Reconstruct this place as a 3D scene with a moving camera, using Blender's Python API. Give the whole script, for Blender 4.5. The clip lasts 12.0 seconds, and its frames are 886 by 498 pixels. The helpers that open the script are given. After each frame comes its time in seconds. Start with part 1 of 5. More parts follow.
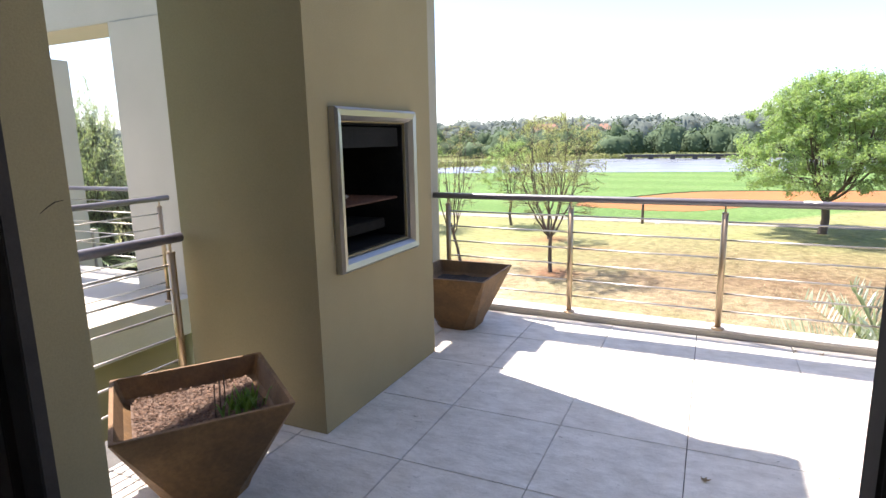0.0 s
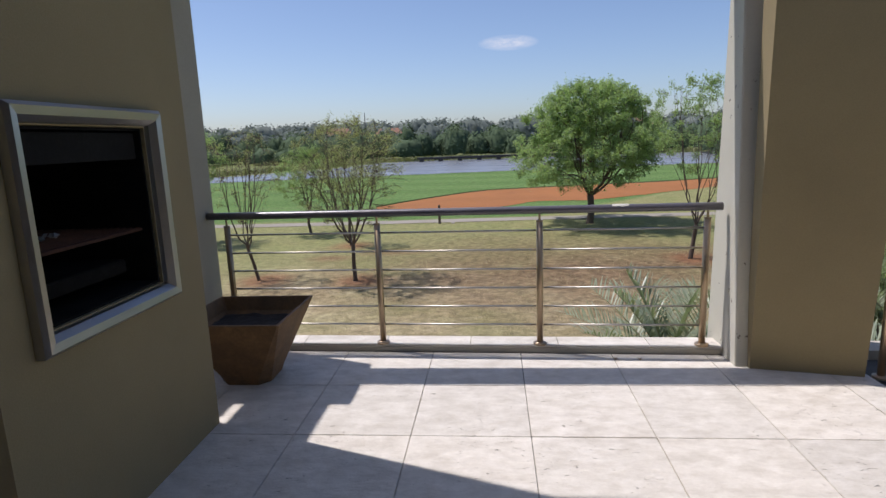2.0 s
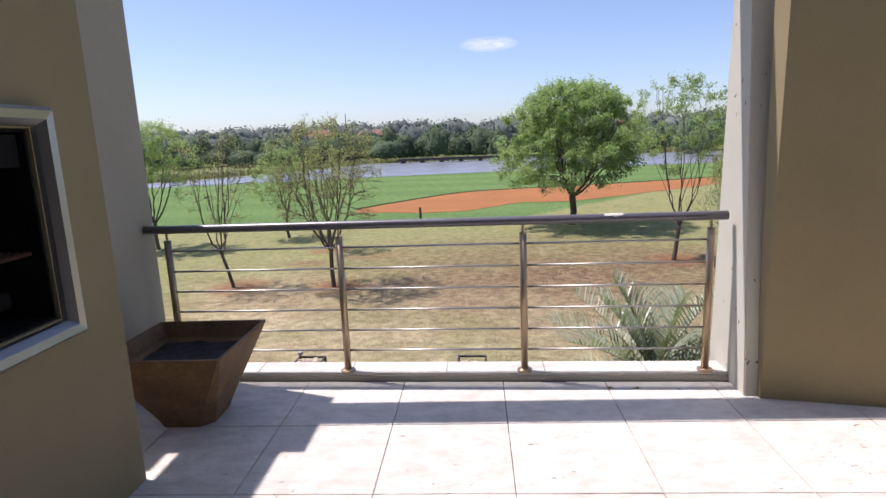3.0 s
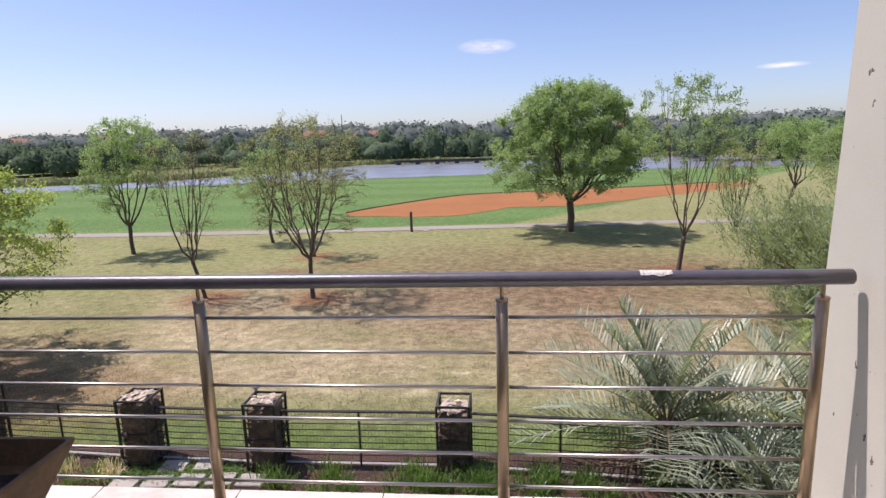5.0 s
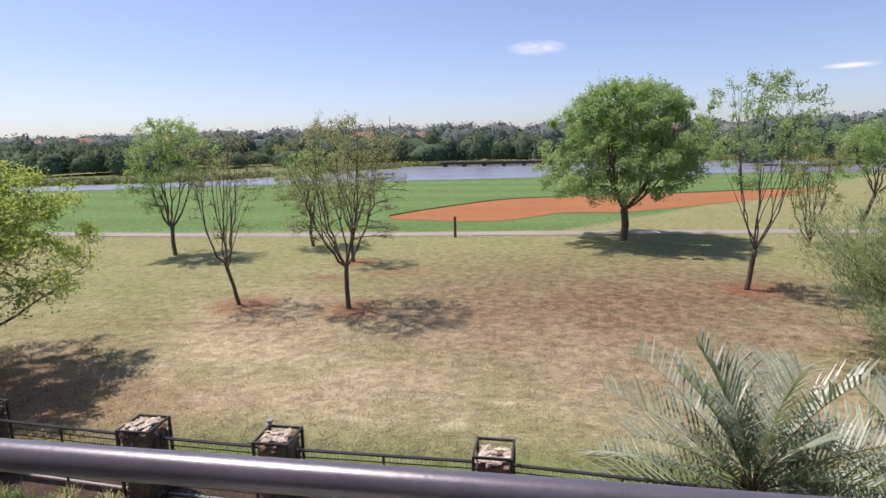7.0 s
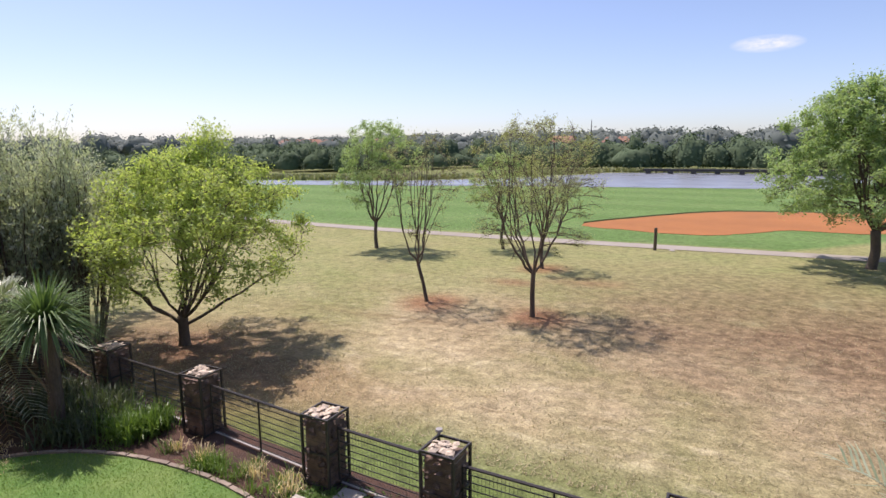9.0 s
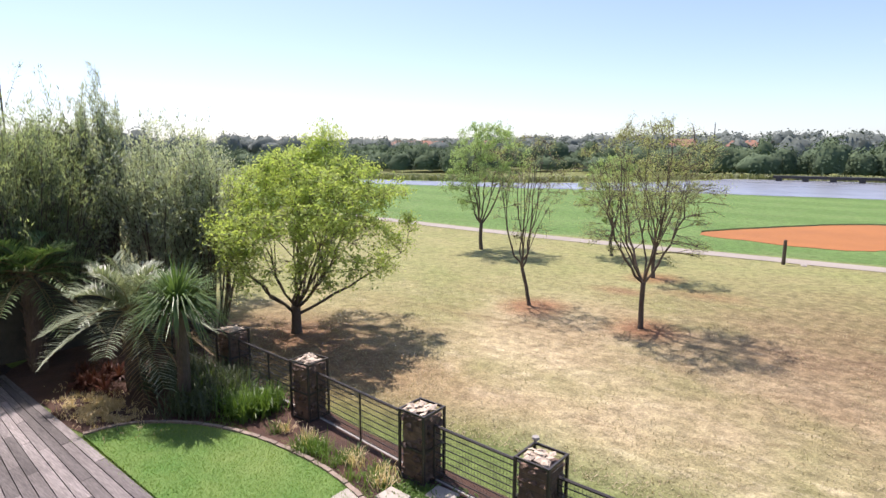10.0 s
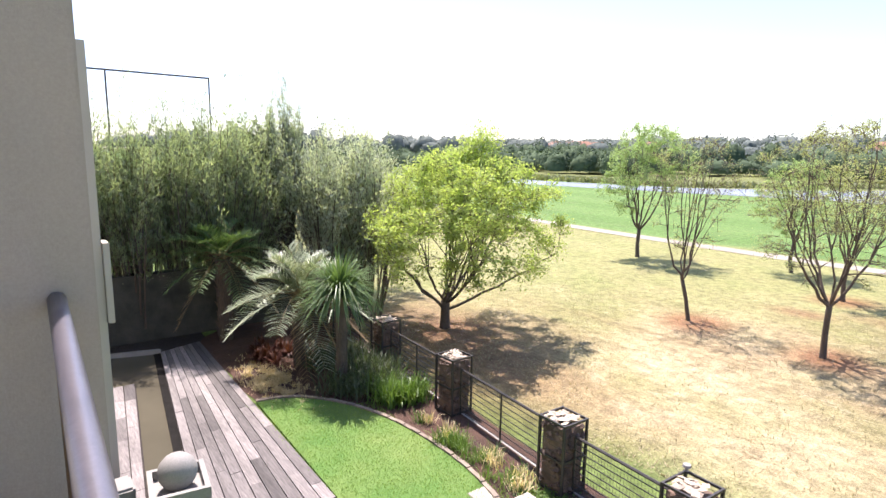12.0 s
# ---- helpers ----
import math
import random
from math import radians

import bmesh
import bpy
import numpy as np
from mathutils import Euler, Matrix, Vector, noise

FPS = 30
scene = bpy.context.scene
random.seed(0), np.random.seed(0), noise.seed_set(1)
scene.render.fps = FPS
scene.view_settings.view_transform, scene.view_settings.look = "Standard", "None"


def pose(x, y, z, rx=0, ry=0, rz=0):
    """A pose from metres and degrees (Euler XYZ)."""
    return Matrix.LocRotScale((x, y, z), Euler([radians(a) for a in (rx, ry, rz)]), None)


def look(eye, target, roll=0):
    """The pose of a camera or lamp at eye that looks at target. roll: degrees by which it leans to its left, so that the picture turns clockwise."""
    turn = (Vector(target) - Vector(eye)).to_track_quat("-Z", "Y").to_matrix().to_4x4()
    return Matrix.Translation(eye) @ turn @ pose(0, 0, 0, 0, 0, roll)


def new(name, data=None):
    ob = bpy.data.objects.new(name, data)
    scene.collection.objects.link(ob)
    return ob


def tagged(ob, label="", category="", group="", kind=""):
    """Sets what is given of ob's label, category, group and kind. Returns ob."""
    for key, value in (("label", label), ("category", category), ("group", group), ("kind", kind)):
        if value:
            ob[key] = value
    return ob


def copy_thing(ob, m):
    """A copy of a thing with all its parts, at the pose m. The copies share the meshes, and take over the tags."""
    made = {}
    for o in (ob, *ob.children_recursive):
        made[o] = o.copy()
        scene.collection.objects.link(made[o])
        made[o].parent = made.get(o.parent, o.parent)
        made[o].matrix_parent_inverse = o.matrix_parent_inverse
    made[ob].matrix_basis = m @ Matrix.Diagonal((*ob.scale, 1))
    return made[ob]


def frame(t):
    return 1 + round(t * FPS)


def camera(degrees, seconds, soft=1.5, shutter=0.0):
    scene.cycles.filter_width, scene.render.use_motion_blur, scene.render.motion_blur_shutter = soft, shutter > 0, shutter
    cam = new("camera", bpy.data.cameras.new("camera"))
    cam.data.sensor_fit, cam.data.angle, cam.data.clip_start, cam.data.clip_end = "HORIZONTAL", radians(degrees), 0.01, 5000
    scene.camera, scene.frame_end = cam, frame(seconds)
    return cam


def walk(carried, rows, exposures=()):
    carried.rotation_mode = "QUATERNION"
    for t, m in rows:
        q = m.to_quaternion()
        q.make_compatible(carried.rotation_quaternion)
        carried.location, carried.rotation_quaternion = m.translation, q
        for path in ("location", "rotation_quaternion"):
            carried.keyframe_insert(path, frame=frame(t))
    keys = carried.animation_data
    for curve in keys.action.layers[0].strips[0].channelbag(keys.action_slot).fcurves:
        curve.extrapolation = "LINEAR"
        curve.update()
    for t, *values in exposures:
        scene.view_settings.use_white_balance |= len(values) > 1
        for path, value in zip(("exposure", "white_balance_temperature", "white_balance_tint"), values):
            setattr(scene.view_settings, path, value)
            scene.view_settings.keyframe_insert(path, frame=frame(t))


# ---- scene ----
cam = camera(75.1, 12.0)
PATH = [
    (0, (-0.032, 0.257, 1.45), (-0.862, 2.038, 1.078), -1.2),
    (0.5, (-0.131, 0.474, 1.46), (-0.755, 2.335, 1.079), -1.5),
    (1, (-0.216, 0.647, 1.462), (-0.622, 2.568, 1.079), -1.8),
    (1.5, (-0.232, 0.794, 1.463), (-0.483, 2.741, 1.082), -2.1),
    (2, (-0.222, 0.944, 1.456), (-0.401, 2.901, 1.08), -2.1),
    (2.5, (-0.211, 1.169, 1.456), (-0.357, 3.127, 1.078), -2.2),
    (3, (-0.192, 1.412, 1.455), (-0.311, 3.373, 1.081), -2.3),
    (5, (-0.019, 2.805, 1.45), (-0.125, 4.768, 1.081), -1.7),
    (5.5, (-0.025, 3.16, 1.464), (-0.145, 5.122, 1.096), -1.6),
    (6, (-0.013, 3.535, 1.457), (-0.16, 5.496, 1.095), -1.4),
    (6.5, (-0.029, 3.804, 1.46), (-0.222, 5.762, 1.099), -1.4),
    (8.5, (-0.105, 4.485, 1.44), (-0.785, 6.335, 1.1), -0.7),
    (9, (-0.16, 4.629, 1.425), (-1.048, 6.39, 1.089), -0.4),
    (9.5, (-0.182, 4.695, 1.412), (-1.238, 6.361, 1.081), -0.1),
    (10, (-0.182, 4.693, 1.408), (-1.377, 6.263, 1.079), 0.3),
    (10.5, (-0.175, 4.705, 1.412), (-1.487, 6.178, 1.082), 0.4),
    (11, (-0.172, 4.71, 1.42), (-1.584, 6.088, 1.09), 0.6),
    (11.5, (-0.172, 4.712, 1.432), (-1.666, 5.999, 1.099), 0.8),
    (12, (-0.187, 4.715, 1.438), (-1.749, 5.919, 1.104), 1.0),
]
walk(cam, [(t, look(eye, target, roll)) for t, eye, target, roll in PATH],
     exposures=[(0.0, 1.38, 6550, 17), (0.5, 0.70, 6480, 17), (1.0, 0.1, 6220, 16), (1.5, -0.22, 6180, 17), (2.0, -0.26, 6180, 17), (2.5, 0.0, 6210, 21),
                (3.0, 0.2, 6250, 23), (5.0, 0.09, 6330, 25), (6.5, 0.05, 6360, 25), (8.5, 0.10, 6520, 25), (9.5, 0.42, 6550, 24), (10.5, 0.67, 6480, 22),
                (12.0, 1.17, 6500, 22)])

# ---- light ----
SUN = Vector((-0.45, 0.157, 1.0)).normalized()
world = bpy.data.worlds.new("sky")
scene.world = world
world.use_nodes = True
sky = world.node_tree.nodes.new("ShaderNodeTexSky")
sky.sky_type = "NISHITA"
sky.sun_disc = False
sky.sun_elevation = math.asin(SUN.z)
sky.sun_rotation = math.atan2(SUN.x, SUN.y)
sky.altitude = 1500
sky.air_density, sky.dust_density, sky.ozone_density = 1.0, 3.5, 2.6
background = world.node_tree.nodes["Background"]
world.node_tree.links.new(sky.outputs[0], background.inputs[0])
background.inputs[1].default_value = 0.148
sun = new("sun", bpy.data.lights.new("sun", "SUN"))
sun.data.energy, sun.data.angle, sun.data.color = 5.0, radians(0.53), (1.0, 0.95, 0.88)
sun.matrix_world = look(SUN * 30, (0, 0, 0))

G = -3.2                     # level of the garden and of the golf course
RNG = random.Random(7)


# ---- small helpers ----
def rail_y(x):
    return 4.745 - 0.035 * x


def shape(name, verts, faces, material, parent=None, label="", smooth=False):
    me = bpy.data.meshes.new(name)
    me.from_pydata([tuple(v) for v in verts], [], faces)
    me.materials.append(material)
    if smooth:
        me.polygons.foreach_set("use_smooth", [True] * len(me.polygons))
    ob = new(name, me)
    if parent:
        ob.parent = parent
    return tagged(ob, label)


def part(name, bm, material, parent=None, label="", smooth=False):
    me = bpy.data.meshes.new(name)
    bm.to_mesh(me)
    bm.free()
    me.materials.append(material)
    if smooth:
        me.polygons.foreach_set("use_smooth", [True] * len(me.polygons))
    ob = new(name, me)
    if parent:
        ob.parent = parent
    return tagged(ob, label)


def thing(name, label, category, group="", kind="", at=(0, 0, 0), turn=0):
    ob = new(name)
    ob.empty_display_size = 0.1
    ob.matrix_world = pose(*at, 0, 0, turn)
    return tagged(ob, label, category, group, kind)


def block(a, b, bevel=0.0, bm=None, m=None):
    bm = bm or bmesh.new()
    made = bmesh.ops.create_cube(bm, size=1)["verts"]
    for v in made:
        v.co = Vector([a[i] if v.co[i] < 0 else b[i] for i in range(3)])
        if m:
            v.co = m @ v.co
    if bevel:
        edges = {e for v in made for e in v.link_edges}
        bmesh.ops.bevel(bm, geom=list(edges), offset=bevel, segments=2, affect="EDGES")
    return bm


def prism(poly, z0, z1, bm=None):
    """An upright prism on a polygon, counter-clockwise; z0 and z1 are its levels."""
    bm = bm or bmesh.new()
    low = [bm.verts.new((x, y, z0)) for x, y in poly]
    high = [bm.verts.new((x, y, z1)) for x, y in poly]
    n = len(poly)
    bm.faces.new(high)
    bm.faces.new(low[::-1])
    for i in range(n):
        bm.faces.new((low[i], low[(i + 1) % n], high[(i + 1) % n], high[i]))
    return bm


class Soup:
    """Loose geometry gathered for one mesh."""

    def __init__(self):
        self.v, self.f = [], []

    def tube(self, points, radii, sides=6, cap=True):
        pts = [Vector(p) for p in points]
        start = len(self.v)
        side = None
        for i, p in enumerate(pts):
            d = (pts[min(i + 1, len(pts) - 1)] - pts[max(i - 1, 0)]).normalized()
            if side is None:
                side = d.orthogonal().normalized()
            side = (side - d * side.dot(d)).normalized()
            up = d.cross(side)
            r = radii[i] if hasattr(radii, "__len__") else radii
            for k in range(sides):
                a = 2 * math.pi * k / sides
                self.v.append(p + (side * math.cos(a) + up * math.sin(a)) * r)
        for i in range(len(pts) - 1):
            for k in range(sides):
                a, b = start + i * sides + k, start + i * sides + (k + 1) % sides
                self.f.append((a, b, b + sides, a + sides))
        if cap:
            self.f.append(tuple(start + k for k in range(sides))[::-1])
            self.f.append(tuple(start + (len(pts) - 1) * sides + k for k in range(sides)))

    def leaf(self, p, d, n, length, width):
        """A pointed leaf from p along d, folded a little about its midrib."""
        d, s = d.normalized(), d.cross(n).normalized()
        up = s.cross(d)
        k = len(self.v)
        self.v += [p, p + d * length * 0.45 + s * width * 0.5 + up * width * 0.15, p + d * length, p + d * length * 0.45 - s * width * 0.5 + up * width * 0.15]
        self.f += [(k, k + 1, k + 2), (k, k + 2, k + 3)]

    def blade(self, p, d, length, width, droop):
        d = d.normalized()
        s = d.cross(Vector((0, 0, 1)))
        s = s.normalized() if s.length > 1e-3 else Vector((1, 0, 0))
        k = len(self.v)
        mid = p + d * length * 0.55
        tip = p + d * length + Vector((0, 0, -droop * length))
        self.v += [p - s * width * 0.5, p + s * width * 0.5, mid + s * width * 0.45, mid - s * width * 0.45, tip]
        self.f += [(k, k + 1, k + 2, k + 3), (k + 3, k + 2, k + 4)]

    def box(self, a, b):
        k = len(self.v)
        self.v += [Vector((x, y, z)) for z in (a[2], b[2]) for y in (a[1], b[1]) for x in (a[0], b[0])]
        self.f += [tuple(k + i for i in q) for q in ((0, 2, 3, 1), (4, 5, 7, 6), (0, 1, 5, 4), (2, 6, 7, 3), (0, 4, 6, 2), (1, 3, 7, 5))]

    def rock(self, p, r, rng, flat=0.6):
        """A broken stone: a squashed octahedron with ragged corners."""
        k = len(self.v)
        dirs = [(1, 0, 0), (0, 1, 0), (-1, 0, 0), (0, -1, 0), (0, 0, 1), (0, 0, -1), (0.7, 0.7, 0.6), (-0.7, 0.6, 0.6), (-0.6, -0.7, -0.6), (0.7, -0.6, 0.5)]
        m = Euler((rng.uniform(-0.4, 0.4), rng.uniform(-0.4, 0.4), rng.uniform(0, 6))).to_matrix()
        pts = []
        for d in dirs[:6]:
            pts.append(Vector(p) + m @ Vector((d[0] * r * rng.uniform(0.8, 1.3), d[1] * r * rng.uniform(0.5, 0.9), d[2] * r * flat * rng.uniform(0.5, 1.0))))
        self.v += pts
        self.f += [tuple(k + i for i in q) for q in ((0, 1, 4), (1, 2, 4), (2, 3, 4), (3, 0, 4), (1, 0, 5), (2, 1, 5), (3, 2, 5), (0, 3, 5))]

    def make(self, name, material, parent=None, label="", smooth=False):
        return shape(name, self.v, self.f, material, parent, label, smooth)


# ---- materials ----
def node(tree, kind, **sets):
    n = tree.nodes.new(kind)
    for key, value in sets.items():
        n.inputs[key.replace("_", " ")].default_value = value
    return n


def base(name):
    m = bpy.data.materials.new(name)
    m.use_nodes = True
    t = m.node_tree
    return m, t, t.nodes["Principled BSDF"], t.nodes.new("ShaderNodeNewGeometry")


def noise_of(t, geo, scale, detail=5.0, rough=0.6, stretch=None):
    n = node(t, "ShaderNodeTexNoise", Scale=scale, Detail=detail, Roughness=rough)
    src = geo.outputs["Position"]
    if stretch:
        mp = t.nodes.new("ShaderNodeMapping")
        mp.inputs["Scale"].default_value = stretch
        t.links.new(src, mp.inputs[0])
        src = mp.outputs[0]
    t.links.new(src, n.inputs["Vector"])
    return n.outputs["Fac"]


def ramp(t, src, lo, hi):
    r = t.nodes.new("ShaderNodeMapRange")
    r.inputs[1].default_value, r.inputs[2].default_value = lo, hi
    t.links.new(src, r.inputs[0])
    return r.outputs[0]


def mix(t, fac, a, b, blend="MIX"):
    n = t.nodes.new("ShaderNodeMix")
    n.data_type, n.blend_type = "RGBA", blend
    for i, v in ((0, fac), (6, a), (7, b)):
        if isinstance(v, (int, float)):
            n.inputs[i].default_value = v
        elif isinstance(v, tuple):
            n.inputs[i].default_value = (*v, 1)
        else:
            t.links.new(v, n.inputs[i])
    return n.outputs[2]


def bump(t, bsdf, src, strength, distance=0.01):
    b = node(t, "ShaderNodeBump", Strength=strength, Distance=distance)
    t.links.new(src, b.inputs["Height"])
    t.links.new(b.outputs[0], bsdf.inputs["Normal"])


def surface(name, c1, c2, rough=0.8, metal=0.0, scale=2.0, fine=60.0, grain=0.25, relief=0.3, stretch=None, spread=0.0, spec=0.5, depth=0.01):
    """Two colours in large soft patches, a fine grain over them, and relief from the grain."""
    m, t, bsdf, geo = base(name)
    big = ramp(t, noise_of(t, geo, scale, 6, 0.6, stretch), 0.3, 0.7)
    small = noise_of(t, geo, fine, 6, 0.7, stretch)
    col = mix(t, big, c1, c2)
    dark = mix(t, ramp(t, small, 0.25, 0.75), (1 - grain,) * 3, (1 + grain * 0.4,) * 3)
    col = mix(t, 1.0, col, dark, "MULTIPLY")
    if spread:
        info = t.nodes.new("ShaderNodeObjectInfo")
        r = mix(t, info.outputs["Random"], (1 - spread,) * 3, (1 + spread,) * 3)
        col = mix(t, 1.0, col, r, "MULTIPLY")
    t.links.new(col, bsdf.inputs["Base Color"])
    bsdf.inputs["Roughness"].default_value = rough
    bsdf.inputs["Metallic"].default_value = metal
    bsdf.inputs["Specular IOR Level"].default_value = spec
    if relief:
        bump(t, bsdf, small, relief, depth)
    return m


def foliage(name, c1, c2, glow=0.35, rough=0.55):
    """Leaves: each its own tint, with light shining through."""
    m, t, bsdf, geo = base(name)
    big = ramp(t, noise_of(t, geo, 0.9, 3), 0.35, 0.65)
    col = mix(t, geo.outputs["Random Per Island"], c1, c2)
    col = mix(t, 0.35, col, mix(t, big, c1, c2))
    t.links.new(col, bsdf.inputs["Base Color"])
    bsdf.inputs["Roughness"].default_value = rough
    bsdf.inputs["Specular IOR Level"].default_value = 0.3
    tr = t.nodes.new("ShaderNodeBsdfTranslucent")
    t.links.new(mix(t, 1.0, col, (1.15, 1.2, 0.6), "MULTIPLY"), tr.inputs["Color"])
    ms = t.nodes.new("ShaderNodeMixShader")
    ms.inputs[0].default_value = glow
    t.links.new(bsdf.outputs[0], ms.inputs[1])
    t.links.new(tr.outputs[0], ms.inputs[2])
    t.links.new(ms.outputs[0], t.nodes["Material Output"].inputs["Surface"])
    return m


PLASTER = surface("beige_plaster", (0.335, 0.264, 0.140), (0.255, 0.200, 0.106), 0.9, scale=0.7, fine=140, grain=0.12, relief=0.35, depth=0.004)
# darker copy of the greige plaster, with the column's shade put into it
PLASTER_SHADED = surface("shaded_greige_plaster", (0.42, 0.37, 0.295), (0.36, 0.315, 0.25), 0.9, scale=0.8, fine=110, grain=0.14, relief=0.4, depth=0.004)
PLASTER_GREY = surface("greige_plaster", (0.53, 0.485, 0.40), (0.465, 0.42, 0.345), 0.9, scale=0.8, fine=110, grain=0.14, relief=0.4, depth=0.004)


def pitted_plaster():
    """Plaster with scattered small dark pits."""
    m, t, bsdf, geo = base("pitted_plaster")
    col = mix(t, ramp(t, noise_of(t, geo, 0.9, 5), 0.3, 0.7), (0.62, 0.595, 0.50), (0.545, 0.52, 0.435))
    pit = ramp(t, noise_of(t, geo, 24, 3, 0.5, (1.0, 1.0, 0.7)), 0.69, 0.715)
    col = mix(t, pit, col, (0.16, 0.13, 0.10))
    col = mix(t, 1.0, col, mix(t, noise_of(t, geo, 120, 4), (0.9, 0.9, 0.9), (1.06, 1.06, 1.06)), "MULTIPLY")
    t.links.new(col, bsdf.inputs["Base Color"])
    bsdf.inputs["Roughness"].default_value = 0.9
    inv = t.nodes.new("ShaderNodeMath")
    inv.operation = "SUBTRACT"
    inv.inputs[0].default_value = 1.0
    t.links.new(pit, inv.inputs[1])
    bump(t, bsdf, inv.outputs[0], 0.6, 0.01)
    return m


PITTED = pitted_plaster()
WHITE = surface("white_ceiling_paint", (0.78, 0.77, 0.74), (0.72, 0.71, 0.68), 0.9, scale=0.6, fine=90, grain=0.06, relief=0.1)
GROUT = surface("grey_grout", (0.15, 0.14, 0.125), (0.09, 0.083, 0.075), 0.95, scale=5, fine=120, grain=0.3)
# the brown that the posts mirror from the house is put into the base colour
STEEL = surface("brushed_steel", (0.52, 0.39, 0.255), (0.40, 0.30, 0.20), 0.40, 1.0, scale=3, fine=300, grain=0.15, relief=0.05, stretch=(1, 1, 0.08))
RAIL = surface("dark_painted_rail", (0.125, 0.112, 0.128), (0.080, 0.072, 0.084), 0.34, scale=5, fine=60, grain=0.25, relief=0.1, spec=1.0)
BAR = surface("steel_bar", (0.58, 0.54, 0.48), (0.48, 0.44, 0.39), 0.42, 1.0, scale=6, fine=200, grain=0.1, relief=0.03)
FRAME = surface("satin_steel_frame", (0.52, 0.51, 0.50), (0.45, 0.44, 0.44), 0.33, 1.0, scale=2, fine=250, grain=0.08, relief=0.04)
# black of the sooty firebox, and of the painted shade along the pond
SOOT_AND_SHADE = surface("soot_and_shade_black", (0.020, 0.018, 0.016), (0.010, 0.009, 0.008), 0.85, scale=5, fine=50, grain=0.4, spec=0.08)
GRILL = surface("rusty_grill", (0.10, 0.045, 0.028), (0.045, 0.024, 0.018), 0.75, 0.2, scale=9, fine=80, grain=0.4, spec=0.2)
ASH = surface("grey_ash", (0.45, 0.44, 0.42), (0.35, 0.34, 0.33), 0.9, scale=30, fine=120, grain=0.3)
RUST = surface("rust_brown_planter", (0.27, 0.145, 0.055), (0.115, 0.066, 0.030), 0.72, scale=3.5, fine=45, grain=0.35, relief=0.35)
SOIL = surface("dark_soil", (0.055, 0.042, 0.034), (0.035, 0.028, 0.024), 0.95, scale=9, fine=60, grain=0.5, relief=0.9, depth=0.02)
BARK_CHIP = surface("bark_chips", (0.26, 0.17, 0.12), (0.14, 0.09, 0.065), 0.9, scale=30, fine=120, grain=0.4, spread=0.2)
BARK = surface("tree_bark", (0.165, 0.12, 0.086), (0.09, 0.066, 0.05), 0.9, scale=4, fine=45, grain=0.45, relief=0.8, stretch=(1, 1, 0.3))
BLACK_IRON = surface("black_painted_iron", (0.030, 0.026, 0.025), (0.050, 0.042, 0.037), 0.45, scale=6, fine=90, grain=0.2, relief=0.15)
STONE_PALE = surface("pale_broken_stone", (0.66, 0.56, 0.43), (0.44, 0.35, 0.26), 0.9, scale=9, fine=50, grain=0.3, relief=0.6, spread=0.3)
STONE_DARK = surface("dark_gabion_stone", (0.27, 0.175, 0.125), (0.085, 0.06, 0.048), 0.85, scale=5, fine=40, grain=0.45, relief=0.8)
DECK = surface("weathered_deck_board", (0.28, 0.25, 0.235), (0.135, 0.118, 0.11), 0.85, scale=3, fine=55, grain=0.65, relief=0.7, stretch=(0.10, 1, 1), spread=0.5)
CONCRETE = surface("grey_concrete", (0.36, 0.34, 0.31), (0.28, 0.265, 0.245), 0.9, scale=3, fine=60, grain=0.25, relief=0.4)
PAVER = surface("pale_concrete_paver", (0.44, 0.40, 0.34), (0.35, 0.32, 0.27), 0.9, scale=4, fine=60, grain=0.25, relief=0.4, spread=0.1)
EDGING = surface("weathered_edging_brick", (0.32, 0.25, 0.19), (0.24, 0.19, 0.15), 0.9, scale=6, fine=60, grain=0.3, relief=0.4, spread=0.15)
# the shade of hedge and palms is put into this wall colour
DARK_WALL = surface("shade_dark_boundary_wall", (0.105, 0.096, 0.074), (0.045, 0.044, 0.034), 0.95, scale=2.2, fine=40, grain=0.3, relief=0.4)
MULCH = surface("red_brown_mulch", (0.13, 0.066, 0.042), (0.07, 0.040, 0.028), 0.95, scale=3, fine=40, grain=0.55, relief=1.0, depth=0.03)
LAWN = surface("lawn_turf", (0.085, 0.20, 0.032), (0.17, 0.25, 0.06), 0.9, scale=0.9, fine=45, grain=0.35, relief=0.8, depth=0.02)
SAND = surface("red_bunker_sand", (0.36, 0.14, 0.035), (0.28, 0.11, 0.028), 0.95, scale=0.3, fine=6, grain=0.14, relief=0.3, depth=0.05)
LIP = surface("bunker_lip_turf", (0.075, 0.105, 0.030), (0.05, 0.06, 0.025), 0.95, scale=0.6, fine=9, grain=0.4)
PATH_TAR = surface("pale_cart_path", (0.33, 0.30, 0.25), (0.29, 0.255, 0.205), 0.95, scale=0.5, fine=20, grain=0.2)
FRAME_DARK = surface("dark_bronze_door_frame", (0.060, 0.049, 0.042), (0.040, 0.033, 0.029), 0.8, 0.0, scale=5, fine=90, grain=0.15, relief=0.05, spec=0.15)
WHITE_PAINT = surface("flaked_white_paint", (0.80, 0.78, 0.72), (0.62, 0.58, 0.50), 0.8, scale=25, fine=90, grain=0.4, relief=0.5)
RENDERED = surface("far_house_wall", (0.62, 0.55, 0.46), (0.52, 0.45, 0.38), 0.9, scale=0.3, fine=5, grain=0.1)
ROOF_TILE = surface("far_house_roof", (0.34, 0.17, 0.10), (0.25, 0.14, 0.10), 0.9, scale=0.4, fine=6, grain=0.2)

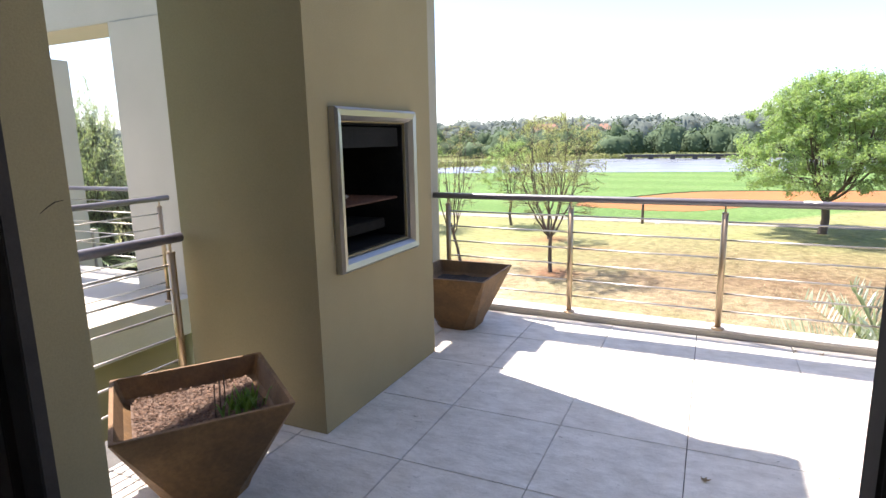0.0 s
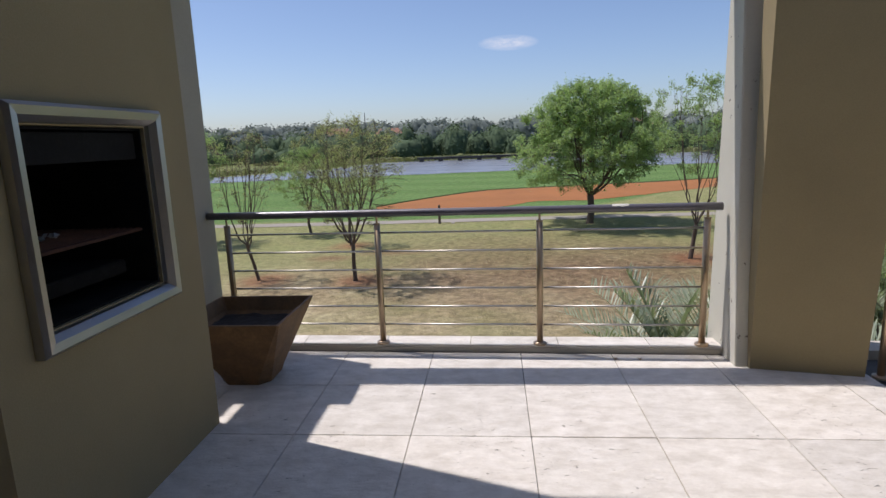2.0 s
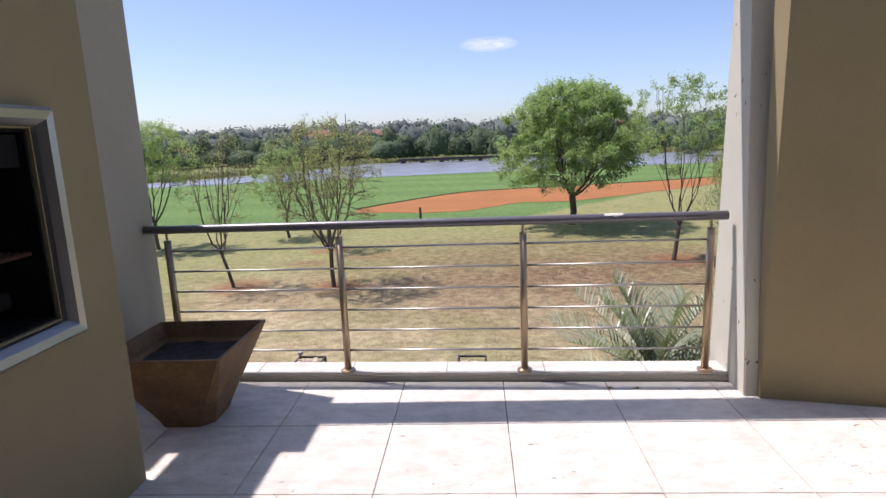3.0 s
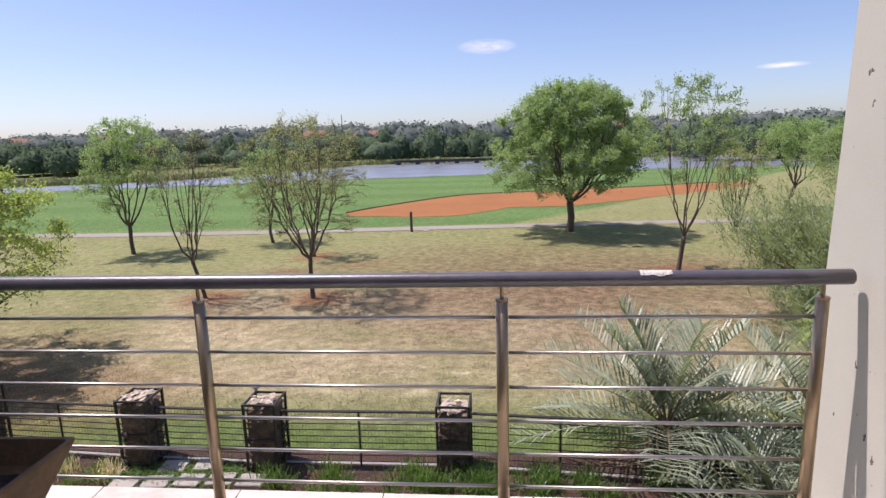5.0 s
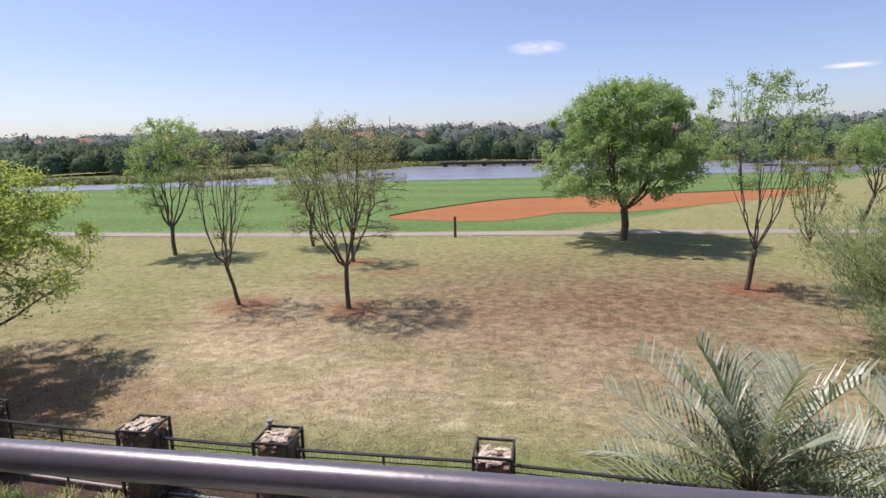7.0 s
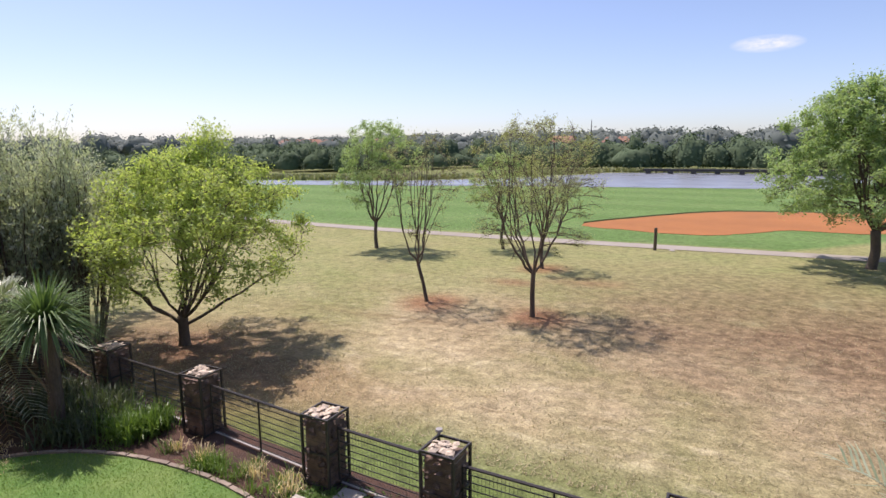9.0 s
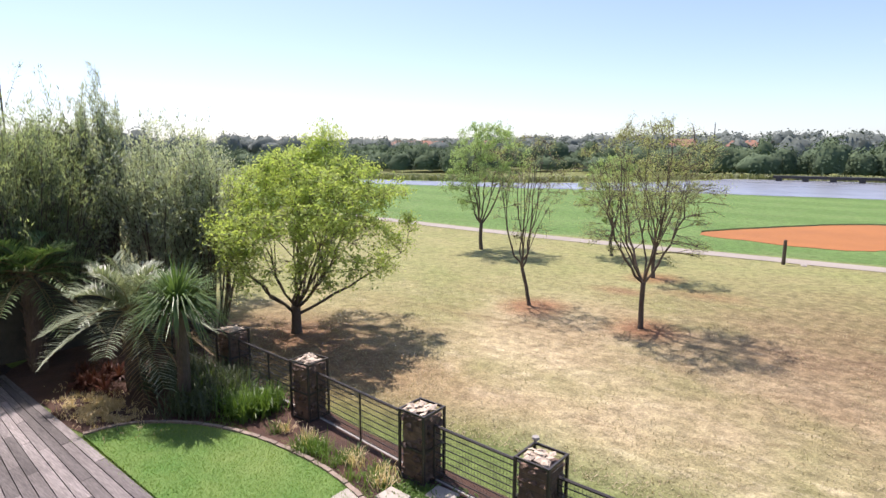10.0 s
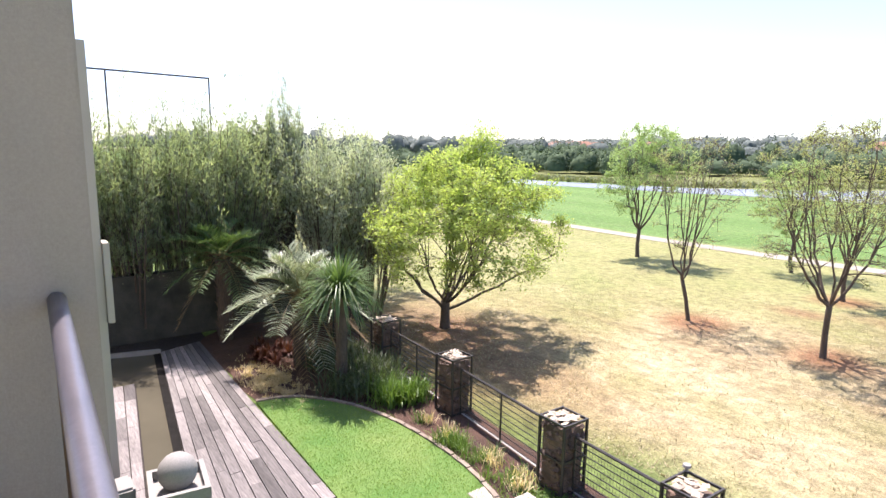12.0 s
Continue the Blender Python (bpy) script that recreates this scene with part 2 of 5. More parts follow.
LEAF_BRIGHT = foliage("bright_spring_leaves", (0.52, 0.58, 0.22), (0.31, 0.41, 0.13), 0.55)
LEAF_GREEN = foliage("green_leaves", (0.40, 0.51, 0.28), (0.21, 0.305, 0.145), 0.55)
LEAF_OLIVE = foliage("olive_spring_leaves", (0.44, 0.47, 0.25), (0.27, 0.30, 0.15), 0.5)
LEAF_GREY = foliage("grey_green_leaves", (0.60, 0.64, 0.54), (0.25, 0.29, 0.215), 0.45)
LEAF_FEATHER = foliage("feathery_bush_leaves", (0.44, 0.50, 0.31), (0.19, 0.245, 0.13), 0.5)
LEAF_HEDGE = foliage("grey_hedge_leaves", (0.42, 0.48, 0.34), (0.20, 0.25, 0.155), 0.55)
LEAF_DARK = foliage("dark_conifer_leaves", (0.13, 0.16, 0.095), (0.07, 0.09, 0.05), 0.3)
FROND = foliage("grey_green_palm_leaflets", (0.47, 0.51, 0.38), (0.095, 0.135, 0.06), 0.22, 0.34)
FROND_GREEN = foliage("green_palm_leaflets", (0.19, 0.28, 0.11), (0.085, 0.15, 0.05), 0.3, 0.4)
FROND_DRY = foliage("dry_palm_leaflets", (0.36, 0.26, 0.15), (0.22, 0.15, 0.085), 0.2)
STRAP = foliage("strap_leaves", (0.19, 0.30, 0.07), (0.07, 0.135, 0.033), 0.4, 0.38)
STRAW = foliage("straw_grass", (0.82, 0.70, 0.47), (0.50, 0.38, 0.21), 0.35)
RED_LEAF = foliage("red_brown_leaves", (0.16, 0.055, 0.035), (0.085, 0.035, 0.025), 0.2)
WOODS = foliage("far_woodland_leaves", (0.105, 0.15, 0.075), (0.065, 0.10, 0.055), 0.1, 0.95)
# aerial haze is mixed into these leaf colours, paler and bluer than near woods
WOODS_HAZED = foliage("haze_tinted_ridge_leaves", (0.165, 0.19, 0.165), (0.105, 0.13, 0.115), 0.1, 0.95)
REEDS = foliage("lakeside_reeds", (0.33, 0.33, 0.17), (0.20, 0.23, 0.10), 0.2)
LAWN_BLADE = foliage("lawn_blades", (0.115, 0.265, 0.04), (0.28, 0.36, 0.095), 0.35)
DRY_BLADE = foliage("dry_field_grass", (0.46, 0.38, 0.24), (0.27, 0.24, 0.12), 0.2)


def tile_stone():
    """Pale travertine with long pits."""
    m, t, bsdf, geo = base("pale_travertine")
    info = t.nodes.new("ShaderNodeObjectInfo")
    patch = ramp(t, noise_of(t, geo, 1.6, 5), 0.3, 0.7)
    veins = noise_of(t, geo, 7, 6, 0.7, (1.0, 1.7, 1.0))
    fine = noise_of(t, geo, 120, 4)
    col = mix(t, patch, (0.80, 0.755, 0.675), (0.73, 0.685, 0.605))
    col = mix(t, ramp(t, veins, 0.35, 0.7), mix(t, 1.0, col, (0.73, 0.71, 0.68), "MULTIPLY"), col)
    pit = ramp(t, noise_of(t, geo, 21, 6, 0.8, (1.0, 2.2, 1.0)), 0.615, 0.655)
    zone = ramp(t, noise_of(t, geo, 1.9, 4, 0.7), 0.49, 0.60)
    pits = t.nodes.new("ShaderNodeMath")
    pits.operation = "MULTIPLY"
    t.links.new(pit, pits.inputs[0])
    t.links.new(zone, pits.inputs[1])
    col = mix(t, pits.outputs[0], col, (0.20, 0.17, 0.14))
    col = mix(t, 1.0, col, mix(t, info.outputs["Random"], (0.92, 0.92, 0.92), (1.04, 1.03, 1.02)), "MULTIPLY")
    col = mix(t, 1.0, col, mix(t, fine, (0.93, 0.93, 0.93), (1.05, 1.05, 1.05)), "MULTIPLY")
    t.links.new(col, bsdf.inputs["Base Color"])
    bsdf.inputs["Roughness"].default_value = 0.62
    inv = t.nodes.new("ShaderNodeMath")
    inv.operation = "SUBTRACT"
    t.links.new(veins, inv.inputs[0])
    t.links.new(pits.outputs[0], inv.inputs[1])
    bump(t, bsdf, inv.outputs[0], 1.0, 0.010)
    return m


TILE = tile_stone()


def water_material(name, tint, rough, wave, scale):
    m, t, bsdf, geo = base(name)
    n = noise_of(t, geo, scale, 3, 0.6)
    t.links.new(mix(t, ramp(t, noise_of(t, geo, scale * 0.1, 3), 0.3, 0.7), tint, tuple(c * 1.3 for c in tint)), bsdf.inputs["Base Color"])
    bsdf.inputs["Roughness"].default_value = rough
    bsdf.inputs["IOR"].default_value = 1.33
    bump(t, bsdf, n, wave, 0.05)
    return m


LAKE = water_material("lake_water", (0.21, 0.225, 0.25), 0.25, 0.25, 2.0)
POND = water_material("pond_water", (0.085, 0.076, 0.054), 0.04, 0.05, 6.0)


def glass_material():
    m, t, bsdf, geo = base("clear_glass")
    bsdf.inputs["Transmission Weight"].default_value = 1.0
    bsdf.inputs["Roughness"].default_value = 0.02
    bsdf.inputs["IOR"].default_value = 1.45
    return m


GLASS = glass_material()

# tree bases, used for the bare red soil round them too
TREE_AT = {"spring": (-11.9, 13.85), "thin": (-8.5, 20.0), "vase": (-4.98, 19.75), "behind": (-6.75, 26.4), "small": (-9.8, 30.1),
           "left": (-15.45, 27.8), "round": (4.8, 31.6), "tall": (6.95, 22.4), "stems": (12.4, 30.4), "slender": (18.4, 37.7), "edge": (17.8, 30.6),
           "lean": (-16.7, 15.0)}


def ground_material():
    """Dry winter grass that turns green towards the fairway, with bare soil."""
    m, t, bsdf, geo = base("golf_course_ground")
    xyz = t.nodes.new("ShaderNodeSeparateXYZ")
    t.links.new(geo.outputs["Position"], xyz.inputs[0])

    def calc(op, a, b=0.0):
        n = t.nodes.new("ShaderNodeMath")
        n.operation = op
        for i, v in enumerate((a, b)):
            if isinstance(v, (int, float)):
                n.inputs[i].default_value = v
            else:
                t.links.new(v, n.inputs[i])
        return n.outputs[0]

    def blob(x, y, rx, ry, soft, wobble):
        dx = calc("DIVIDE", calc("SUBTRACT", xyz.outputs[0], x), rx)
        dy = calc("DIVIDE", calc("SUBTRACT", xyz.outputs[1], y), ry)
        d = calc("SQRT", calc("ADD", calc("MULTIPLY", dx, dx), calc("MULTIPLY", dy, dy)))
        return ramp(t, calc("ADD", d, calc("MULTIPLY", calc("SUBTRACT", broad, 0.5), wobble)), 1 + soft, 1 - soft)

    broad = noise_of(t, geo, 0.16, 4)
    patch = noise_of(t, geo, 0.55, 5, 0.65)
    clump = noise_of(t, geo, 3.5, 5, 0.7)
    blade = noise_of(t, geo, 22, 5, 0.75)
    x, y = xyz.outputs[0], xyz.outputs[1]
    dry = mix(t, ramp(t, patch, 0.3, 0.7), (0.515, 0.44, 0.285), (0.41, 0.345, 0.205))
    dry = mix(t, ramp(t, broad, 0.43, 0.62), dry, (0.27, 0.265, 0.125))
    streak = noise_of(t, geo, 0.3, 5, 0.65, (0.45, 1.6, 1.0))
    worn = ramp(t, calc("ADD", y, calc("MULTIPLY", x, -0.25)), 14.0, 21.0)     # the sward thins out away from the fence
    dry = mix(t, calc("MULTIPLY", ramp(t, streak, 0.48, 0.64), calc("ADD", calc("MULTIPLY", worn, 0.6), 0.25)), dry, (0.26, 0.20, 0.115))
    bare = noise_of(t, geo, 1.7, 6, 0.75, (0.7, 1.5, 1.0))
    dry = mix(t, calc("MULTIPLY", ramp(t, bare, 0.56, 0.68), 0.65), dry, (0.25, 0.19, 0.11))
    dry = mix(t, calc("MULTIPLY", ramp(t, bare, 0.46, 0.34), 0.5), dry, (0.60, 0.53, 0.37))
    soil = mix(t, ramp(t, clump, 0.35, 0.65), (0.165, 0.108, 0.066), (0.28, 0.195, 0.12))
    col = mix(t, calc("MULTIPLY", blob(3.8, 23.6, 8.6, 7.2, 0.5, 1.4), ramp(t, patch, 0.16, 0.44)), dry, soil)
    # greener towards the path, on the open side, and along the fence
    lean = calc("MULTIPLY", calc("MAXIMUM", calc("SUBTRACT", calc("MULTIPLY", x, -1.0), 4.0), 0.0), 0.9)
    side = calc("MULTIPLY", calc("MAXIMUM", calc("SUBTRACT", x, 6.0), 0.0), 0.7)
    reach = calc("ADD", calc("ADD", y, calc("ADD", lean, side)), calc("MULTIPLY", calc("SUBTRACT", broad, 0.5), 9.0))
    half = mix(t, ramp(t, patch, 0.3, 0.7), (0.25, 0.28, 0.11), (0.32, 0.31, 0.15))
    col = mix(t, calc("MULTIPLY", ramp(t, reach, 20.5, 30.0), 0.9), col, half)
    strip = ramp(t, calc("ADD", y, calc("MULTIPLY", broad, 3.0)), 14.7, 13.0)
    col = mix(t, calc("MULTIPLY", strip, 0.9), col, (0.12, 0.19, 0.05))
    stripe = calc("SINE", calc("MULTIPLY", calc("ADD", y, calc("MULTIPLY", x, 0.12)), 0.75))
    fair = mix(t, ramp(t, stripe, -0.6, 0.6), (0.152, 0.256, 0.082), (0.127, 0.226, 0.068))
    fair = mix(t, ramp(t, patch, 0.5, 0.85), fair, (0.185, 0.25, 0.10))
    right = calc("MULTIPLY", calc("MAXIMUM", calc("SUBTRACT", x, 2.0), 0.0), -1.1)
    col = mix(t, ramp(t, calc("ADD", calc("ADD", y, right), calc("MULTIPLY", broad, 1.5)), 34.6, 35.8), col, fair)
    col = mix(t, ramp(t, y, 80.0, 90.0), col, (0.18, 0.205, 0.08))
    for bx, by in (TREE_AT["spring"], TREE_AT["thin"], TREE_AT["vase"], TREE_AT["behind"], TREE_AT["tall"]):
        col = mix(t, calc("MULTIPLY", blob(bx + 0.15, by, 0.8, 0.9, 0.6, 1.6), 0.7), col, (0.27, 0.115, 0.062))
    col = mix(t, calc("MULTIPLY", blob(-12.3, 13.3, 3.4, 2.1, 0.5, 1.4), 0.75), col, (0.23, 0.15, 0.095))
    for bx, by, r in ((-6.9, 23.6, 0.8), (-8.8, 12.9, 2.4), (-4.5, 24.6, 1.2)):
        col = mix(t, calc("MULTIPLY", blob(bx, by, r, r * 0.6, 0.7, 1.8), 0.6), col, (0.28, 0.15, 0.09))
    tuft = mix(t, ramp(t, clump, 0.30, 0.62), (0.60, 0.59, 0.57), (1.12, 1.11, 1.08))
    col = mix(t, 1.0, col, tuft, "MULTIPLY")
    col = mix(t, 1.0, col, mix(t, ramp(t, blade, 0.28, 0.72), (0.50, 0.50, 0.49), (1.30, 1.28, 1.22)), "MULTIPLY")
    t.links.new(col, bsdf.inputs["Base Color"])
    bsdf.inputs["Roughness"].default_value = 0.95
    bsdf.inputs["Specular IOR Level"].default_value = 0.15
    bump(t, bsdf, calc("ADD", blade, calc("MULTIPLY", clump, 1.5)), 0.7, 0.05)
    return m


GROUND = ground_material()

# ---- the house: balcony, columns, fireplace block ----
floor_slab = part("floor", block((-2.75, -3.2, -0.32), (3.7, 4.62, -0.022)), GROUT)
tagged(floor_slab, "pale travertine balcony floor with thin dark joints", "floor", kind="structure")
sill_poly = [(-2.24, rail_y(-2.24) - 0.035), (3.7, rail_y(3.7) - 0.035), (3.7, rail_y(3.7) + 0.15), (-2.24, rail_y(-2.24) + 0.15)]
sill = part("balcony_sill", prism(sill_poly, -0.32, 0.035), PLASTER_GREY)
tagged(sill, "pale stone sill along the open balcony edge", "sill", kind="structure")
for k in range(8):
    x0, x1 = -2.2 + k * 0.6, -2.2 + (k + 1) * 0.6 - 0.005
    if x0 > 1.2:
        break
    bm = prism([(x0, rail_y(x0) - 0.03), (x1, rail_y(x1) - 0.03), (x1, rail_y(x1) + 0.145), (x0, rail_y(x0) + 0.145)], 0.037, 0.052)
    part("sill_stone", bm, TILE, sill)
# thin black strip drawn in for the shaded riser of the sill
riser_strip = part("riser_shade_strip", prism([(-2.2, rail_y(-2.2) - 0.048), (1.25, rail_y(1.25) - 0.048), (1.25, rail_y(1.25) - 0.038), (-2.2, rail_y(-2.2) - 0.038)], -0.02, 0.001), BLACK_IRON, sill)

wall_below = part("wall_below_balcony", block((-2.75, 4.1, G), (3.7, 4.5, -0.33)), PLASTER_GREY)
tagged(wall_below, "plastered wall below the balcony", "wall", kind="structure")

# fireplace block with a recess for the built-in grill, made of butted pieces
chimney = thing("fireplace_block", "beige plastered fireplace block with a recessed built-in grill", "fireplace", kind="structure")
CX0, CX1, CY0, CY1 = -2.60, -1.715, 2.44, 3.70
GY0, GY1, GZ0, GZ1 = 2.667, 3.353, 0.867, 1.548
part("chimney_wall", block((CX0, CY0, 0.0), (CX1, GY0, 3.92)), PLASTER, chimney)
part("chimney_wall", block((CX0, GY1, 0.0), (CX1, CY1, 3.92)), PLASTER, chimney)
part("chimney_wall", block((CX0, GY0, 0.0), (CX1, GY1, GZ0)), PLASTER, chimney)
part("chimney_wall", block((CX0, GY0, GZ1), (CX1, GY1, 3.92)), PLASTER, chimney)
part("chimney_wall", block((CX0, GY0, GZ0), (CX0 + 0.1, GY1, GZ1)), PLASTER, chimney)


def grill_unit():
    grill = thing("built_in_grill", "built-in grill with a satin steel frame and black firebox", "grill")
    x = CX1
    o = (2.595, 3.425, 0.795, 1.62)
    rings = [(0.0, 0.002), (0.0, 0.036), (0.013, 0.050), (0.042, 0.045), (0.062, 0.018), (0.070, -0.012)]
    bm = bmesh.new()
    loops = []
    for inset, out in rings:
        y0, y1, z0, z1 = o[0] + inset, o[1] - inset, o[2] + inset, o[3] - inset
        loops.append([bm.verts.new((x + out, a, b)) for a, b in ((y0, z0), (y1, z0), (y1, z1), (y0, z1))])
    for a, b in zip(loops, loops[1:]):
        for i in range(4):
            bm.faces.new((a[i], a[(i + 1) % 4], b[(i + 1) % 4], b[i]))
    part("frame", bm, FRAME, grill, "broad satin steel frame with a rounded profile")
    b = 0.012

    def wall_of_box(p, q):
        s = Soup()
        s.box(p, q)
        s.make("firebox_panel", SOOT_AND_SHADE, grill, "black sooty steel panel")

    wall_of_box((CX0 + 0.11, GY0 + 0.002, GZ0 + 0.002), (CX0 + 0.12, GY1 - 0.002, GZ1 - 0.002))
    wall_of_box((CX0 + 0.121, GY0 + 0.002, GZ0 + 0.002), (x - 0.014, GY0 + b, GZ1 - 0.002))
    wall_of_box((CX0 + 0.121, GY1 - b, GZ0 + 0.002), (x - 0.014, GY1 - 0.002, GZ1 - 0.002))
    wall_of_box((CX0 + 0.121, GY0 + b, GZ0 + 0.002), (x - 0.014, GY1 - b, GZ0 + b))
    wall_of_box((CX0 + 0.121, GY0 + b, GZ1 - b), (x - 0.014, GY1 - b, GZ1 - 0.002))
    part("hood_strip", block((x - 0.05, GY0 + 0.02, GZ1 - 0.13), (x - 0.035, GY1 - 0.02, GZ1 - 0.02), 0.003),
         surface("dull_dark_steel", (0.022, 0.021, 0.020), (0.014, 0.014, 0.013), 0.8, 0.1, 4, 60, 0.3, spec=0.1), grill, "dull dark steel hood strip")
    s = Soup()
    for k in range(16):
        xx = x - 0.52 + k * 0.03
        s.tube([(xx, GY0 + 0.02, 1.12), (xx, GY1 - 0.02, 1.12)], 0.003, 5)
    s.make("grill_grid", GRILL, grill, "rust-brown grill grid")
    part("grid_rail", block((x - 0.062, GY0 + 0.02, 1.108), (x - 0.05, GY1 - 0.02, 1.122), 0.002), GRILL, grill)
    part("ash_tray", block((x - 0.5, GY0 + 0.04, 0.93), (x - 0.12, GY1 - 0.06, 0.99), 0.006), SOOT_AND_SHADE, grill)
    return grill


grill_unit()
scrap = Soup()
for k in range(6):
    scrap.rock((CX1 - 0.22 + RNG.uniform(-0.03, 0.03), 2.98 + RNG.uniform(-0.04, 0.04), 1.142), 0.024, RNG)
tagged(scrap.make("crumpled_foil", ASH), "crumpled pale foil scrap on the grill grid", "foil")

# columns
column_left = part("column_1", block((-3.05, 4.33, -0.32), (-2.24, 4.93, 2.65), 0.006), PLASTER_SHADED)
tagged(column_left, "greige plastered column beside the fireplace block", "column", kind="structure")
bm = block((1.25, 4.445, -0.32), (1.62, 4.86, 2.65))
for v in bm.verts:      # the column tapers upwards
    v.co.y = 4.462 + 0.078 * v.co.z if v.co.y < 4.6 else 4.945 - 0.042 * v.co.z
bmesh.ops.bevel(bm, geom=list(bm.edges), offset=0.006, segments=2, affect="EDGES")
column_right = part("column_2", bm, PITTED)
tagged(column_right, "greige plastered column with a sunlit pitted side", "column", kind="structure")
bm = bmesh.new()
foot = [(1.325, 4.432), (1.915, 4.30), (1.915, 4.9), (1.63, 4.9), (1.63, 4.5), (1.325, 4.5)]
low = [bm.verts.new((x, y, 0.0)) for x, y in foot]
high = [bm.verts.new((x + (0.05 if x > 1.4 else -0.04), y - (0.13 if y < 4.45 else 0.0), 3.2)) for x, y in foot]
bm.faces.new(high)
bm.faces.new(low[::-1])
for i in range(6):
    bm.faces.new((low[i], low[(i + 1) % 6], high[(i + 1) % 6], high[i]))
bmesh.ops.recalc_face_normals(bm, faces=bm.faces)
leaning = part("wall_leaning", bm, PLASTER)
tagged(leaning, "beige plastered wall that leans out beside the column", "wall", kind="structure")
lintel = part("lintel", block((-3.05, 4.66, 2.655), (1.31, 4.86, 3.0)), PLASTER_GREY)
tagged(lintel, "plastered lintel between the two columns", "beam", kind="structure")

link = part("beam_link", block((-2.875, 3.705, 2.656), (-2.52, 4.655, 3.0)), PLASTER_SHADED)
tagged(link, "plastered beam between the column and the fireplace block", "beam", kind="structure")

# slab over the room behind, and the high roof slab beside the fireplace block
# unseen slab; its front edge is drawn out to shade the door stile
ceiling = part("ceiling", block((-2.75, -3.4, 3.0), (3.8, 1.66, 3.25)), WHITE)
tagged(ceiling, "unseen white painted slab over the room, extended to shade the door", "ceiling", kind="structure")
roof = part("roof_slab", block((-3.55, 1.0, 3.93), (-1.43, 3.715, 4.1)), PLASTER_GREY)
tagged(roof, "high plastered roof slab over the fireplace block", "roof", kind="structure")
upstand = part("wall_upstand", block((-3.05, 1.0, 3.255), (-1.43, 1.2, 3.925)), PLASTER_GREY)
tagged(upstand, "plastered upstand wall below the roof slab", "wall", kind="structure")

# wall with the doorway that the walk starts in, and the room behind it
for name, a, b in (("wall_doorway_a", (-2.75, 1.18, -0.02), (-1.745, 1.34, 3.0)), ("wall_doorway_b", (0.55, 1.18, -0.02), (3.7, 1.34, 3.0)),
                   ("wall_room_a", (-2.75, -3.2, -0.02), (-2.6, 1.18, 3.0)), ("wall_room_b", (3.55, -3.2, -0.02), (3.7, 1.18, 3.0)),
                   ("wall_room_c", (-2.6, -3.35, -0.02), (3.55, -3.2, 3.0))):
    # the unseen room walls are white only to bounce light outwards
    w = part(name, block(a, b, 0.004), WHITE if "room" in name else PLASTER)
    tagged(w, "unseen room wall, white to bounce light to the doorway" if "room" in name else "beige plastered house wall", "wall", kind="structure")
door = thing("door_1", "dark bronze sliding door frame standing open", "door", kind="structure")
for x0, x1 in ((-1.835, -1.73), (-1.975, -1.89), (-2.12, -2.03)):
    part("door_stile", block((x0, 1.135, 0.0), (x1, 1.178, 2.6), 0.004), FRAME_DARK, door)
part("door_stile", block((0.192, 1.12, 0.0), (0.245, 1.205, 2.6), 0.006), FRAME_DARK, door)
part("door_stile", block((0.247, 1.16, 0.0), (0.32, 1.42, 2.6), 0.006), FRAME_DARK, door)
part("door_stile", block((0.47, 1.2, 0.0), (0.548, 1.33, 2.6), 0.006), FRAME_DARK, door)
pane = part("door_pane", block((0.322, 1.26, 0.08), (0.468, 1.27, 2.5)), GLASS, door)
pane.visible_shadow = False
part("door_head", block((-1.74, 1.2, 2.602), (0.545, 1.33, 2.995)), FRAME_DARK, door)
part("door_track", block((-1.74, 1.03, -0.019), (0.19, 1.17, 0.004)), FRAME_DARK, door)
s = Soup()
s.tube([(-1.7448, 1.318, 1.300), (-1.7448, 1.292, 1.297), (-1.7448, 1.268, 1.284), (-1.7448, 1.245, 1.268)], [0.0008, 0.0018, 0.0016, 0.0006], 4)
s.make("plaster_crack", SOOT_AND_SHADE, door, "thin crack in the plaster beside the frame")
plate = part("socket_plate", block((-1.886, 1.165, 0.60), (-1.842, 1.177, 0.73), 0.003), WHITE_PAINT, door)


# ---- railings ----
def railing(label, p0, p1, posts, over0=0.0, over1=0.0, base_z=0.05, bars=6, group="balcony railings"):
    rail = thing("railing", label, "railing", group)
    a, b = Vector(p0), Vector(p1)
    d = (b - a).normalized()
    top = 0.975
    s = Soup()
    ends = [a - d * over0, b + d * over1]
    n = 14
    s.tube([Vector((*(ends[0].lerp(ends[1], i / n)).xy, top)) for i in range(n + 1)], 0.026, 12)
    s.make("handrail", RAIL, rail, "dark painted round handrail", True)
    spots = [a + d * k for k in posts]
    for p in spots:
        post = Soup()
        post.tube([(p.x, p.y, base_z), (p.x, p.y, 0.90)], 0.0215, 12)
        post = post.make("post", STEEL, rail, "brushed steel post", True)
        c = Soup()
        c.tube([(p.x, p.y, base_z), (p.x, p.y, base_z + 0.012), (p.x, p.y, base_z + 0.02)], [0.045, 0.045, 0.03], 14)
        c.make("base_flange", STEEL, post)
        c = Soup()
        c.tube([(p.x, p.y, 0.90), (p.x, p.y, 0.908)], 0.0225, 12)
        c.tube([(p.x, p.y, 0.908), (p.x, p.y, 0.955)], 0.007, 8)
        c.make("pin", STEEL, post)
    for k in range(bars):
        z = 0.19 + 0.13 * k
        for u, w in zip(spots, spots[1:]):
            s = Soup()
            e = (w - u).normalized() * 0.023
            s.tube([(*(u + e).xy, z), (*(w - e).xy, z)], 0.0065, 8)
            s.make("bar", BAR, rail, "", True)
    return rail


